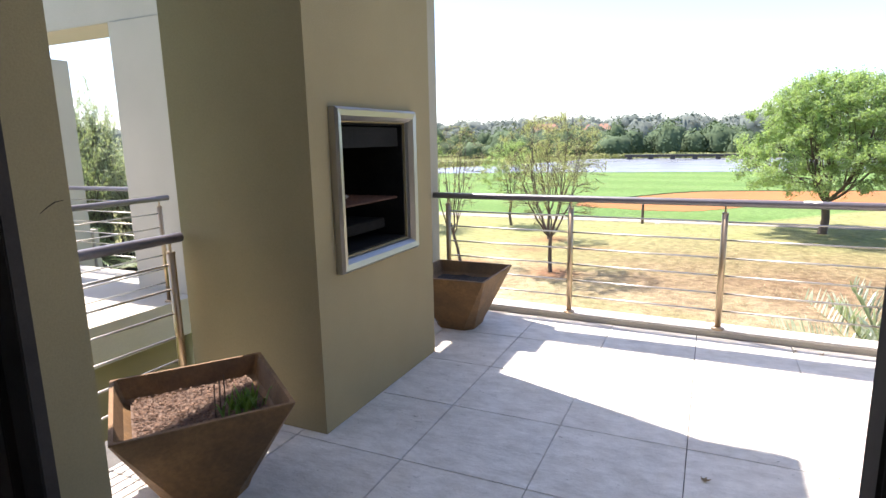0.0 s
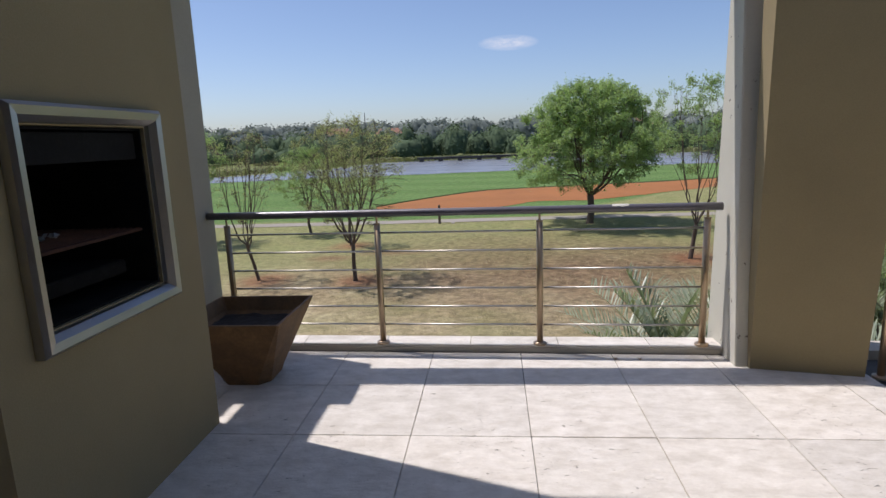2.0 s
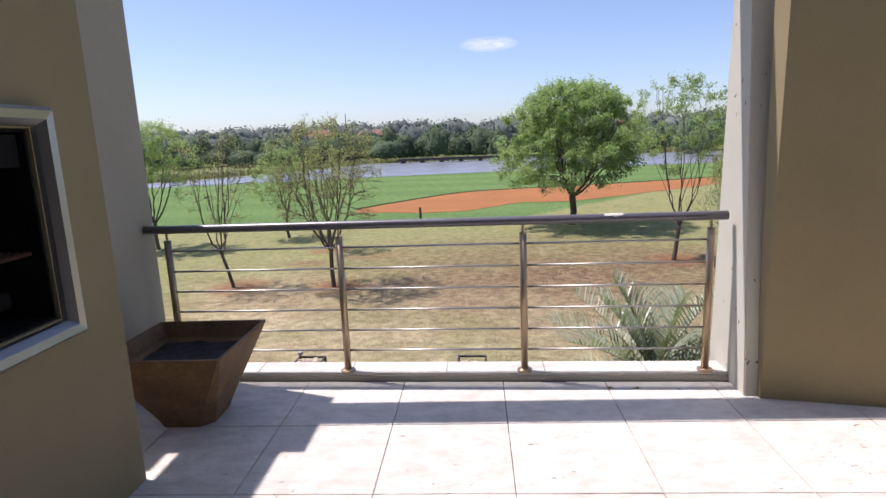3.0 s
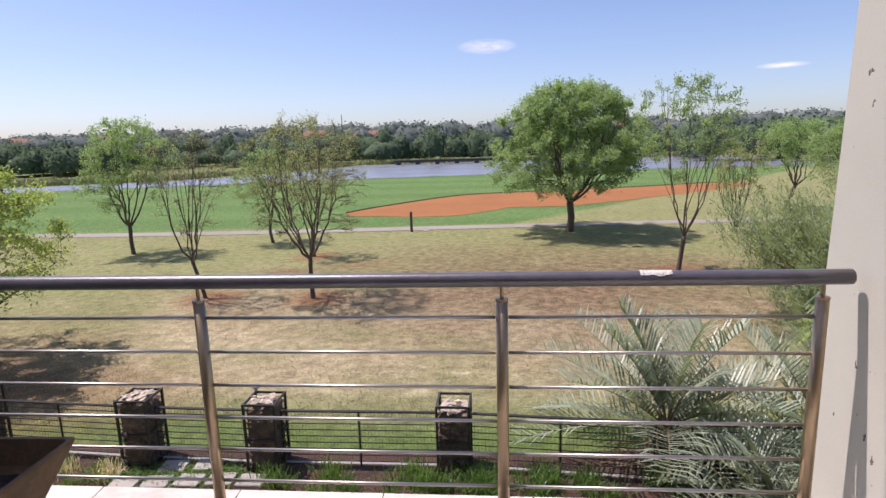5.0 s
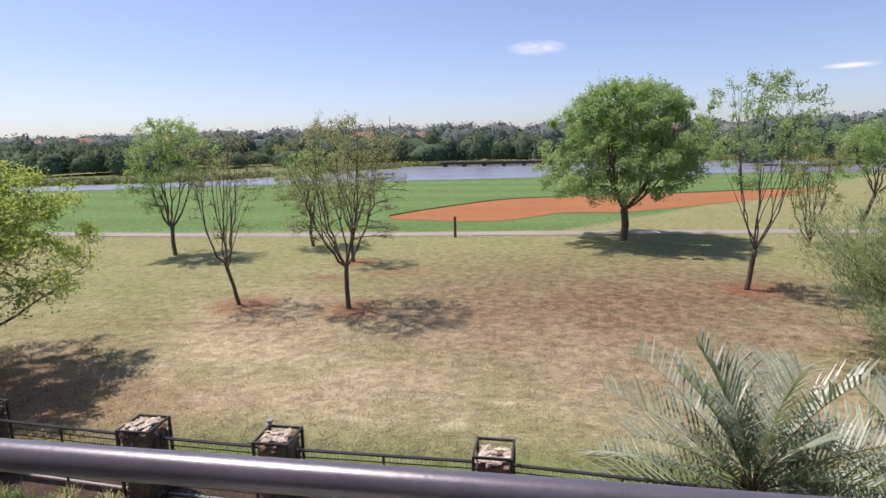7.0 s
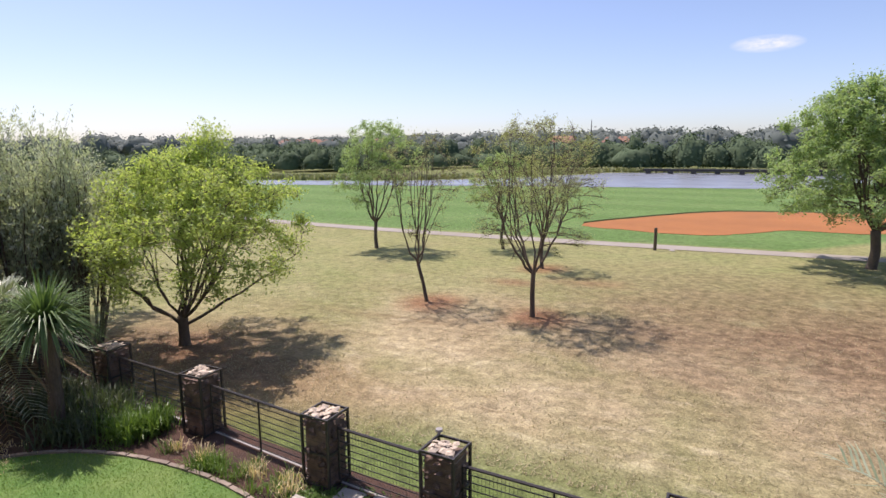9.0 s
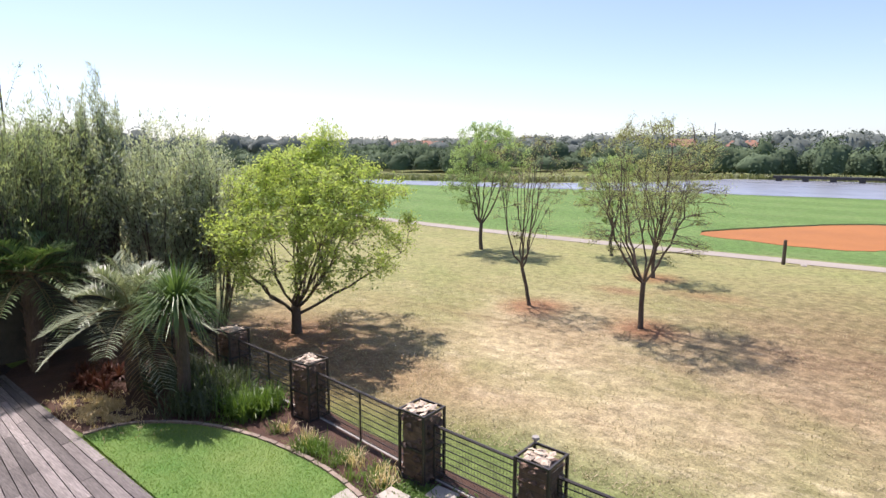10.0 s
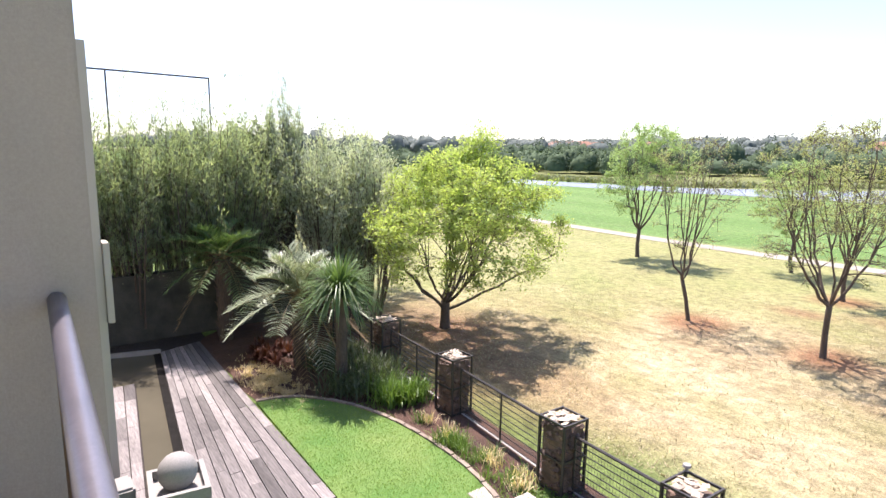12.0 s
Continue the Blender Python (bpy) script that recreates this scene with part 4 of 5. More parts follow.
def shrub(name, label, category, at, size, leaf_mat, count, seed, leaf=(0.09, 0.02), stems=14, upward=0.6, group="", clusters=26, low=0.12):
    """A bush: a fan of thin stems, and sprays of narrow leaves in uneven clusters."""
    rng = random.Random(seed)
    wood, crown = Soup(), Soup()
    o = Vector(at)
    tips = []
    for k in range(stems):
        a = rng.uniform(0, 6.3)
        r = rng.uniform(0.15, 0.95)
        tip = o + Vector((math.cos(a) * r * size[0], math.sin(a) * r * size[1], size[2] * rng.uniform(0.72, 1.0) * (1 - 0.25 * r)))
        mid = o.lerp(tip, 0.5) + Vector((rng.uniform(-0.15, 0.15), rng.uniform(-0.15, 0.15), 0.1))
        b = o + Vector((math.cos(a) * r * size[0] * 0.3, math.sin(a) * r * size[1] * 0.3, -0.03))
        wood.tube([b, mid, tip], [0.03, 0.018, 0.004], 4, False)
        tips += [(mid, tip), (b.lerp(mid, 0.6), tip)]
    for k in range(clusters):
        m, tip = rng.choice(tips)
        c = m.lerp(tip, rng.uniform(0.0, 1.02)) + Vector((rng.gauss(0, 0.10) * size[0], rng.gauss(0, 0.10) * size[1], rng.gauss(0, 0.06) * size[2]))
        if c.z < o.z + low * size[2]:
            continue
        ax = (tip - m).normalized()
        ax = (ax * 0.6 + Vector((rng.gauss(0, 0.4), rng.gauss(0, 0.4), upward))).normalized()
        span = rng.uniform(0.25, 0.5) * min(size[0], size[2] * 0.5)
        wood.tube([c - ax * span * 0.3, c + ax * span], [0.006, 0.002], 3, False)
        for j in range(count // clusters):
            q = c + ax * span * rng.uniform(-0.3, 1.1) + Vector((rng.gauss(0, 0.05), rng.gauss(0, 0.05), rng.gauss(0, 0.05))) * size[0] * 0.7
            dd = ax * rng.uniform(0.3, 1.2) + Vector((rng.gauss(0, 0.6), rng.gauss(0, 0.6), rng.gauss(0, 0.4)))
            crown.leaf(q, dd, Vector((rng.gauss(0, 0.5), rng.gauss(0, 0.5), 1)), leaf[0] * rng.uniform(0.7, 1.4), leaf[1] * rng.uniform(0.7, 1.4))
    t = thing(name, label, category, group)
    wood.make("branchwork", BARK, t)
    crown.make("crown", leaf_mat, t)
    return t


HEDGE = "tall hedge along the boundary wall"
for k, (y, h, w) in enumerate(((5.2, 5.2, 1.1), (6.2, 5.4, 1.1), (7.2, 5.55, 1.1), (8.2, 5.65, 1.1), (9.1, 5.6, 1.1), (9.9, 5.5, 1.1))):
    shrub("hedge_bush", "tall feathery green hedge bush with thin bare stems", "hedge", (-15.6 - 0.25 * (k % 2), y, G), (1.65, w, h), LEAF_HEDGE, 26000, 200 + k, (0.12, 0.020), 60, 0.5, HEDGE, 620, 0.27)
shrub("conifer", "tall dark conifer-like shrub with a wispy tip", "shrub", (-16.2, 10.6, G), (0.8, 0.8, 5.4), LEAF_DARK, 22000, 231, (0.13, 0.026), 26, 1.0, "", 380, 0.05)
shrub("conifer", "wispy grey-green shrub tip above the hedge", "shrub", (-16.1, 11.2, G), (0.85, 0.8, 6.6), LEAF_GREY, 42000, 232, (0.13, 0.017), 80, 0.9, "", 850, 0.45)
for k, (x, y, w, h) in enumerate(((-14.9, 11.8, 1.8, 5.1), (-16.0, 13.2, 1.9, 5.3), (-13.9, 12.6, 1.6, 4.9))):
    shrub("olive_bush", "grey-green bush with small narrow leaves", "bush", (x, y, G), (w, w, h), LEAF_GREY, 22000, 240 + k, (0.11, 0.027), 44, 0.35, "grey-green bushes by the fence", 480, 0.12)
shrub("acacia_bush", "feathery grey-green bush at the edge of the field", "bush", (9.2, 16.0, G), (3.9, 2.8, 3.3), LEAF_FEATHER, 60000, 250, (0.14, 0.022), 80, 0.5, "", 900, 0.02)
shrub("acacia_bush", "feathery green bush behind the palm", "bush", (7.4, 13.6, G), (1.5, 1.4, 2.2), LEAF_FEATHER, 14000, 251, (0.12, 0.025), 26, 0.5, "", 260, 0.03)


# ---- palms ----
def frond(soup, ribs, o, a, rise, length, rng, pairs=34, leaf=0.34, width=0.02, fold=0.7, droop=0.62):
    d = Vector((math.cos(a), math.sin(a), 0))
    side = Vector((-math.sin(a), math.cos(a), 0))
    pts = []
    for i in range(13):
        u = i / 12
        pts.append(o + d * length * (math.cos(rise) * u + 0.12 * u * u) + Vector((0, 0, length * (math.sin(rise) * u - droop * u * u * (1.1 - 0.45 * math.sin(rise))))))
    ribs.tube(pts, [0.014 * (1 - 0.85 * i / 12) for i in range(13)], 4, False)
    for k in range(pairs):
        u = 0.16 + 0.84 * k / pairs
        i = min(int(u * 12), 11)
        p = pts[i].lerp(pts[i + 1], u * 12 - i)
        t = (pts[i + 1] - pts[i]).normalized()
        up = side.cross(t).normalized() * -1
        if up.z < 0:
            up = -up
        n = leaf * (0.45 + 0.9 * math.sin(math.pi * min(1, u * 0.85 + 0.12))) * rng.uniform(0.85, 1.1)
        for s in (-1, 1):
            e = (t * 0.75 + side * s * 0.85 + up * fold * 0.6 + Vector((rng.gauss(0, 0.07), rng.gauss(0, 0.07), rng.gauss(0, 0.07)))).normalized()
            soup.blade(p, e, n, width, rng.uniform(0.03, 0.2))


def palm(label, at, height, fronds, length, mat_leaf, seed, rise=(0.1, 1.35), leaf=0.34, width=0.02, dry=4, pairs=34, droop=0.62):
    rng = random.Random(seed)
    t = thing("palm", label, "palm", "palms in the garden bed")
    o = Vector((at[0], at[1], G))
    trunk = Soup()
    k = 9
    pts = [o + Vector((0, 0, -0.05)) + Vector((0, 0, height * i / k)) for i in range(k + 1)]
    trunk.tube(pts, [0.16 + 0.02 * (i % 2) for i in range(k + 1)], 10)
    for i in range(60):
        a, z = rng.uniform(0, 6.3), rng.uniform(0.05, height)
        p = o + Vector((math.cos(a) * 0.15, math.sin(a) * 0.15, z))
        trunk.tube([p, p + Vector((math.cos(a) * 0.07, math.sin(a) * 0.07, 0.12))], [0.03, 0.012], 4)
    trunk.make("trunk", BARK, t, "brown trunk with old leaf bases")
    c = o + Vector((0, 0, height))
    for i in range(fronds):
        green, ribs = Soup(), Soup()
        a = i * 2.399 + rng.uniform(-0.2, 0.2)
        e = rise[0] + (rise[1] - rise[0]) * (i / fronds) ** 0.9 + rng.uniform(-0.1, 0.1)
        frond(green, ribs, c, a, e, length * rng.uniform(0.82, 1.08), rng, pairs, leaf, width, 0.7, droop)
        ribs.make("rib", FROND_DRY, green.make("frond", mat_leaf, t))
    for i in range(dry):
        brown, ribs = Soup(), Soup()
        frond(brown, ribs, c, rng.uniform(0, 6.3), rng.uniform(-0.7, -0.1), length * 0.8, rng, pairs - 10, leaf * 0.8, width)
        ribs.make("rib", FROND_DRY, brown.make("frond", FROND_DRY, t, "dry brown hanging frond"))
    return t


palm("broad palm with arching grey-green feather fronds", (2.75, 10.75), 0.42, 23, 2.3, FROND, 301, (0.0, 1.5), 0.62, 0.027, 6, 25, 0.30)
palm("second grey-green feather palm in the bed", (4.75, 10.3), 0.30, 21, 2.25, FROND, 302, (0.05, 1.45), 0.60, 0.027, 9, 25, 0.28)
palm("low grey-green feather palm beside the fence", (3.6, 9.2), 0.15, 16, 1.5, FROND, 306, (0.15, 1.4), 0.46, 0.024, 5, 22, 0.34)
palm("young feather palm partly dried", (7.4, 12.3), 0.7, 18, 1.6, FROND, 303, (0.1, 1.3), 0.40, 0.028, 7, 28)
palm("feather palm with pale arching fronds by the deck", (-11.5, 9.6), 1.55, 26, 1.6, FROND, 304, (0.0, 1.45), 0.42, 0.019, 4, 38, 0.60)
palm("feather palm against the hedge", (-14.1, 8.8), 2.05, 24, 1.5, FROND_GREEN, 305, (0.0, 1.3), 0.36, 0.024, 3, 28)


def fan_plant(name, label, at, height, count, length, mat_leaf, seed, width=0.03, category="plant", group="", low=-0.5):
    """A round head of stiff pointed leaves on a short stem."""
    rng = random.Random(seed)
    t = thing(name, label, category, group)
    o = Vector((at[0], at[1], G))
    if height > 0.2:
        s = Soup()
        s.tube([o - Vector((0, 0, 0.04)), o + Vector((0.03, 0.02, height * 0.5)), o + Vector((0, 0, height))], [0.13, 0.11, 0.10], 9)
        s.make("stem", BARK, t)
    s = Soup()
    c = o + Vector((0, 0, max(height, 0.0)))
    for i in range(count):
        a, e = rng.uniform(0, 6.3), math.asin(rng.uniform(low, 0.98))
        d = Vector((math.cos(a) * math.cos(e), math.sin(a) * math.cos(e), math.sin(e)))
        s.blade(c + d * 0.03, d, length * rng.uniform(0.7, 1.1), width, rng.uniform(0.1, 0.6) * math.cos(e))
    s.make("foliage", mat_leaf, t)
    return t


fan_plant("cabbage_palm", "round-headed green palm with long drooping leaves", (-9.9, 9.72), 1.95, 560, 0.98, FROND_GREEN, 310, 0.030, "palm", "palms in the garden bed", -0.22)
fan_plant("fan_palm", "bright green fan palm at the end of the bed", (5.6, 11.6), 1.55, 260, 0.85, LEAF_BRIGHT, 311, 0.045, "palm", "palms in the garden bed", -0.4)

# ---- garden: bed, lawn, deck, pond ----
bed, _ = wavy_patch("garden_bed", [(-14.6, 8.4), (-12, 8.2), (-10.3, 8.2), (-6, 9.0), (0, 9.0), (8, 8.6), (8.2, 10.9), (0, 10.75), (-8, 11.2), (-14.6, 11.5)], G + 0.015, MULCH, "red-brown mulched garden bed along the fence", "bed", 0.05, 5)


def lawn_edge(u):
    """The curved edge of the lawn, from the deck to beyond the balcony."""
    pts = [(-10.15, 8.12), (-9.95, 8.75), (-9.25, 9.35), (-8.3, 9.72), (-7.3, 9.86), (-6.2, 9.84), (-5.2, 9.62), (-4.4, 9.25), (-3.9, 8.6), (-3.8, 7.8)]
    f = u * (len(pts) - 1)
    i = min(int(f), len(pts) - 2)
    p = [Vector(pts[max(0, min(len(pts) - 1, i + k))]) for k in (-1, 0, 1, 2)]
    w = f - i
    return 0.5 * ((2 * p[1]) + (p[2] - p[0]) * w + (2 * p[0] - 5 * p[1] + 4 * p[2] - p[3]) * w * w + (3 * p[1] - p[0] - 3 * p[2] + p[3]) * w ** 3)


outline = [tuple(lawn_edge(k / 40)) for k in range(41)] + [(-3.8, 5.0), (-6.4, 5.0), (-6.6, 7.95)]
lawn = part("lawn", prism(outline[::-1], G - 0.02, G + 0.045), LAWN)
tagged(lawn, "small bright green mown lawn", "lawn", kind="structure")
rng = random.Random(77)
blades = Soup()
while len(blades.f) < 44000:
    x, y = rng.uniform(-10.1, -4.0), rng.uniform(7.9, 9.85)
    k = (x + 10.15) / 6.3
    if x < -9.0 and y > 8.75 + (x + 9.95) * 0.75:
        continue
    if x > -5.2 and y > 9.55 - (x + 5.2) * 0.7:
        continue
    blades.blade(Vector((x, y, G + 0.04)), Vector((rng.gauss(0, 0.5), rng.gauss(0, 0.5), 1)), rng.uniform(0.02, 0.05), 0.007, 0.2)
tagged(blades.make("lawn_grass", LAWN_BLADE), "short bright green grass blades", "grass", kind="stuff")
edging = thing("lawn_edging", "curved edging of weathered bricks round the lawn", "edging", kind="structure")
n = 46
for k in range(n):
    p, q = lawn_edge((k + 0.04) / n), lawn_edge((k + 0.96) / n)
    d = (q - p).normalized()
    s = Vector((-d.y, d.x)) * 0.036
    part("brick", prism([tuple(p - s), tuple(q - s), tuple(q + s), tuple(p + s)], G, G + 0.075 + 0.006 * math.sin(k * 3.1)), EDGING, edging)

basin = part("pond_surround", prism([(-15.04, 4.62), (-6.7, 4.62), (-6.7, 6.5), (-13.9, 7.55), (-14.25, 8.45), (-15.04, 8.45)], G - 0.03, G + 0.006), SOIL)
tagged(basin, "dark soil strip round the pond", "soil", kind="structure")
pond = part("pond", prism([(-14.2, 6.35), (-12.3, 6.12), (-12.28, 6.50), (-7.55, 5.85), (-7.5, 6.33), (-13.9, 7.22)], G - 0.02, G + 0.012), POND)
tagged(pond, "still narrow garden pond beside the deck", "pond", kind="structure")
# black strip painted in for the shade at the deck's edge
rim = part("pond_edge_shade", prism([(-13.92, 7.14), (-7.5, 6.25), (-7.5, 6.38), (-13.92, 7.275)], G - 0.02, G + 0.03), SOOT_AND_SHADE)
tagged(rim, "black strip standing in for the deck's shade at the pond", "edge", kind="structure")
rim = part("pond_edge_far", prism([(-14.3, 6.3), (-14.2, 6.3), (-13.93, 7.3), (-14.03, 7.3)], G - 0.02, G + 0.10), CONCRETE)
tagged(rim, "concrete end of the pond", "edge", kind="structure")

bed = part("deck_bed", prism([(-14.25, 7.3), (-6.6, 6.28), (-6.6, 7.9), (-14.25, 8.18)], G - 0.02, G + 0.012), SOIL)
tagged(bed, "dark soil under the boards of the deck", "soil", kind="structure")
deck = thing("deck", "weathered grey-brown timber deck beside the pond", "deck", kind="structure")
rng = random.Random(9)


def deck_row(a0, a1, b0, b1, rows):
    """Rows of boards between two edges, each edge given by its ends."""
    for r in range(rows):
        u0, u1 = (r + 0.04) / rows, (r + 0.96) / rows
        cuts = [0.0]
        while cuts[-1] < 1:
            cuts.append(min(1.0, cuts[-1] + rng.uniform(0.16, 0.34)))
        for c0, c1 in zip(cuts, cuts[1:]):
            c1 -= 0.0008
            P = lambda c, u: tuple((Vector(a0).lerp(Vector(a1), c)).lerp(Vector(b0).lerp(Vector(b1), c), u))
            part("board", prism([P(c0, u0), P(c1, u0), P(c1, u1), P(c0, u1)], G + 0.0, G + 0.06 + rng.uniform(-0.003, 0.003)), DECK, deck)


deck_row((-13.9, 7.28), (-6.6, 6.26), (-14.2, 8.2), (-6.6, 7.93), 9)
deck_row((-12.25, 5.3), (-7.8, 5.0), (-12.27, 6.48), (-7.8, 5.86), 6)

pot = thing("stone_planter", "square pale concrete planter with a round stone ball", "planter", "", "", (-7.22, 6.13, G + 0.06), -8)
bm = block((-0.36, -0.33, 0.0), (0.36, 0.33, 0.48), 0.012)
part("box", bm, CONCRETE, pot)
s = Soup()
for a, b in (((-0.36, -0.33, 0.481), (0.36, -0.27, 0.60)), ((-0.36, 0.27, 0.481), (0.36, 0.33, 0.60)), ((-0.36, -0.269, 0.481), (-0.30, 0.269, 0.60)), ((0.30, -0.269, 0.481), (0.36, 0.269, 0.60))):
    s.box(a, b)
s.make("rim", CONCRETE, pot)
bm = bmesh.new()
bmesh.ops.create_uvsphere(bm, u_segments=28, v_segments=18, radius=0.225)
for v in bm.verts:
    v.co *= 1 + 0.012 * noise.noise(v.co * 6)
ball = part("stone_ball", bm, CONCRETE, None, "", True)
tagged(ball, "round grey stone ball resting in the square planter", "ball")
ball.location = (-7.22, 6.13, G + 0.06 + 0.48 + 0.222)

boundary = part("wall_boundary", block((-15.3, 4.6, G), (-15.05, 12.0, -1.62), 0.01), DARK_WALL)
tagged(boundary, "boundary wall below the hedge, darkened in colour for its shade", "wall", kind="structure")
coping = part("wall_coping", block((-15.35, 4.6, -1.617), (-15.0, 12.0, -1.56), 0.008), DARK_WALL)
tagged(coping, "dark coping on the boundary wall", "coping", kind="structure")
goal = thing("pergola_frame", "thin black steel frame rising above the hedge", "frame")
s = Soup()
s.tube([(-20, 4.0, 3.62), (-20, 10.38, 3.62)], 0.03, 6)
s.make("top_bar", BLACK_IRON, goal)
for y in (4.05, 7.45, 10.36):
    s = Soup()
    s.tube([(-20, y, G), (-20, y, 3.59)], 0.028, 6)
    s.make("upright", BLACK_IRON, goal)


# ---- gabion pillars and fence ----
def gabion(label, at, seed, knob=False, low=False):
    rng = random.Random(seed)
    t = thing("gabion_pillar", label, "pillar", "gabion pillars of the fence", "", (at[0], at[1], G), rng.uniform(-3, 3))
    h, r = 1.06, 0.225
    core = Soup()
    core.box((-r + 0.035, -r + 0.035, 0), (r - 0.035, r - 0.035, h - (0.16 if low else 0.09)))
    for k in range(150):
        side = k % 4
        u, z = rng.uniform(-r + 0.04, r - 0.04), rng.uniform(0.03, h - (0.18 if low else 0.1))
        p = ((u, -r + 0.03, z), (u, r - 0.03, z), (-r + 0.03, u, z), (r - 0.03, u, z))[side]
        core.rock(p, rng.uniform(0.035, 0.075), rng, 0.9)
    core.make("stone_fill", STONE_DARK, t, "dark packed stones")
    for k in range(34):
        cap = Soup()
        cap.rock((rng.uniform(-r + 0.06, r - 0.06), rng.uniform(-r + 0.06, r - 0.06), h - (0.12 if low else 0.045) + rng.uniform(0, 0.055)), rng.uniform(0.045, 0.10), rng, 0.42)
        cap.make("stone", STONE_PALE, t, "pale flat stone on top")
    for x in (-r, r):
        for y in (-r, r):
            s = Soup()
            s.box((x - 0.016, y - 0.016, 0), (x + 0.016, y + 0.016, h))
            s.make("corner_bar", BLACK_IRON, t)
    for z in (h, h * 0.5, 0.05):
        s = Soup()
        for c in (-r, r):
            s.box((-r + 0.017, c - 0.012, z - 0.03), (r - 0.017, c + 0.012, z))
            s.box((c - 0.012, -r + 0.017, z - 0.03), (c + 0.012, r - 0.017, z))
        s.make("band", BLACK_IRON, t)
    mesh = Soup()
    for k in range(1, 12):
        z = h * k / 12
        for c in (-r - 0.004, r + 0.004):
            mesh.box((-r, c - 0.002, z), (r, c + 0.002, z + 0.004))
            mesh.box((c - 0.002, -r, z), (c + 0.002, r, z + 0.004))
    mesh.make("wire_mesh", BLACK_IRON, t)
    if knob:
        s = Soup()
        s.tube([(-r + 0.02, r - 0.02, h), (-r + 0.02, r - 0.02, h + 0.05), (-r + 0.02, r - 0.02, h + 0.055), (-r + 0.02, r - 0.02, h + 0.085)], [0.022, 0.022, 0.05, 0.045], 10)
        s.make("light_knob", CONCRETE, t, "small lamp knob on the corner")
    return t


PILLARS = [(-13.0, 11.25), (-10.45, 11.1), (-7.85, 10.92), (-5.06, 10.63), (-3.10, 10.49), (-0.34, 10.40), (2.6, 10.05), (5.6, 9.8)]
for k, p in enumerate(PILLARS[:6]):
    gabion("square gabion pillar of dark stone in a black iron cage" + (" with an open top" if k == 5 else ""), p, 400 + k, k == 4, k == 5)


def fence_panel(p, q):
    t = thing("fence_panel", "black iron fence panel with thin horizontal bars and wire mesh", "fence", "fence panels between the pillars")
    a, b = Vector((*p, 0)), Vector((*q, 0))
    d = (b - a).normalized()
    a, b = a + d * 0.235, b - d * 0.235
    top = G + 0.86
    s = Soup()
    s.tube([a + Vector((0, 0, top)), b + Vector((0, 0, top))], 0.022, 6)
    s.make("top_rail", BLACK_IRON, t)
    for k in range(8):
        s = Soup()
        z = G + 0.08 + k * 0.098
        s.tube([a + Vector((0, 0, z)), b + Vector((0, 0, z))], 0.008, 5)
        s.make("bar", BLACK_IRON, t)
    m = max(1, round((b - a).length / 1.3))
    for k in range(m + 1):
        c = a.lerp(b, k / m)
        s = Soup()
        s.tube([c + Vector((0, 0, G)), c + Vector((0, 0, top - 0.02))], 0.016, 6)
        s.make("upright", BLACK_IRON, t)
    wire = Soup()
    w = int((b - a).length / 0.05)
    for k in range(1, w):
        c = a.lerp(b, k / w)
        wire.box((c.x - 0.0013, c.y - 0.0013, G + 0.08), (c.x + 0.0013, c.y + 0.0013, top - 0.02))
    wire.make("wire_mesh", BLACK_IRON, t)


for p, q in zip(PILLARS[:7], PILLARS[1:]):
    fence_panel(p, q)
kerb = Soup()
for p, q in zip(PILLARS[:7], PILLARS[1:]):
    kerb.tube([(p[0], p[1] + 0.05, G + 0.0), (q[0], q[1] + 0.05, G - 0.01)], 0.04, 4)
tagged(kerb.make("fence_kerb", CONCRETE), "low concrete strip under the fence", "kerb", kind="structure")

rng = random.Random(55)
stones = thing("stepping_stones", "pale square stepping stones leading to the fence", "paving", kind="structure")
for k, (x, y) in enumerate(((-5.0, 9.95), (-4.55, 9.98), (-4.1, 10.02), (-4.5, 10.38), (-4.0, 10.42), (-3.65, 10.05), (-3.2, 10.02), (-5.45, 9.55), (-3.9, 9.62))):
    a = rng.uniform(-0.06, 0.06)
    m = pose(x, y, 0, 0, 0, math.degrees(a))
    part("paver", block((-0.19, -0.15, G + 0.0), (0.19, 0.15, G + 0.055), 0.008, None, m), PAVER, stones)


def clump(name, label, at, count, length, mat_leaf, seed, spread=0.12, width=0.014, category="plant", group="", droop=0.45):
    rng = random.Random(seed)
    s = Soup()
    o = Vector((at[0], at[1], G + 0.01))
    for k in range(count):
        p = o + Vector((rng.gauss(0, spread), rng.gauss(0, spread), 0))
        d = Vector((rng.gauss(0, 0.45), rng.gauss(0, 0.45), 1))
        s.blade(p, d, length * rng.uniform(0.6, 1.15), width, rng.uniform(0.05, droop))
    return tagged(s.make(name, mat_leaf), label, category, group)


rng = random.Random(88)
for k in range(16):
    clump("agapanthus", "dense clump of green strap leaves in the bed", (-9.3 + rng.uniform(-0.9, 0.8), 10.35 + rng.uniform(-0.35, 0.35)), 90, 0.62, STRAP, 500 + k, 0.11, 0.02, "plant", "strap-leaved plants along the fence")
for k in range(17):
    x = rng.uniform(-8.0, -5.4)
    clump("tuft", "dry and green tuft in the mulch bed", (x, 10.28 + rng.uniform(-0.28, 0.2) - 0.05 * (x + 8)), 38, 0.34, STRAP if k % 5 else STRAW, 530 + k, 0.06, 0.012, "tuft", "tufts in the mulch")
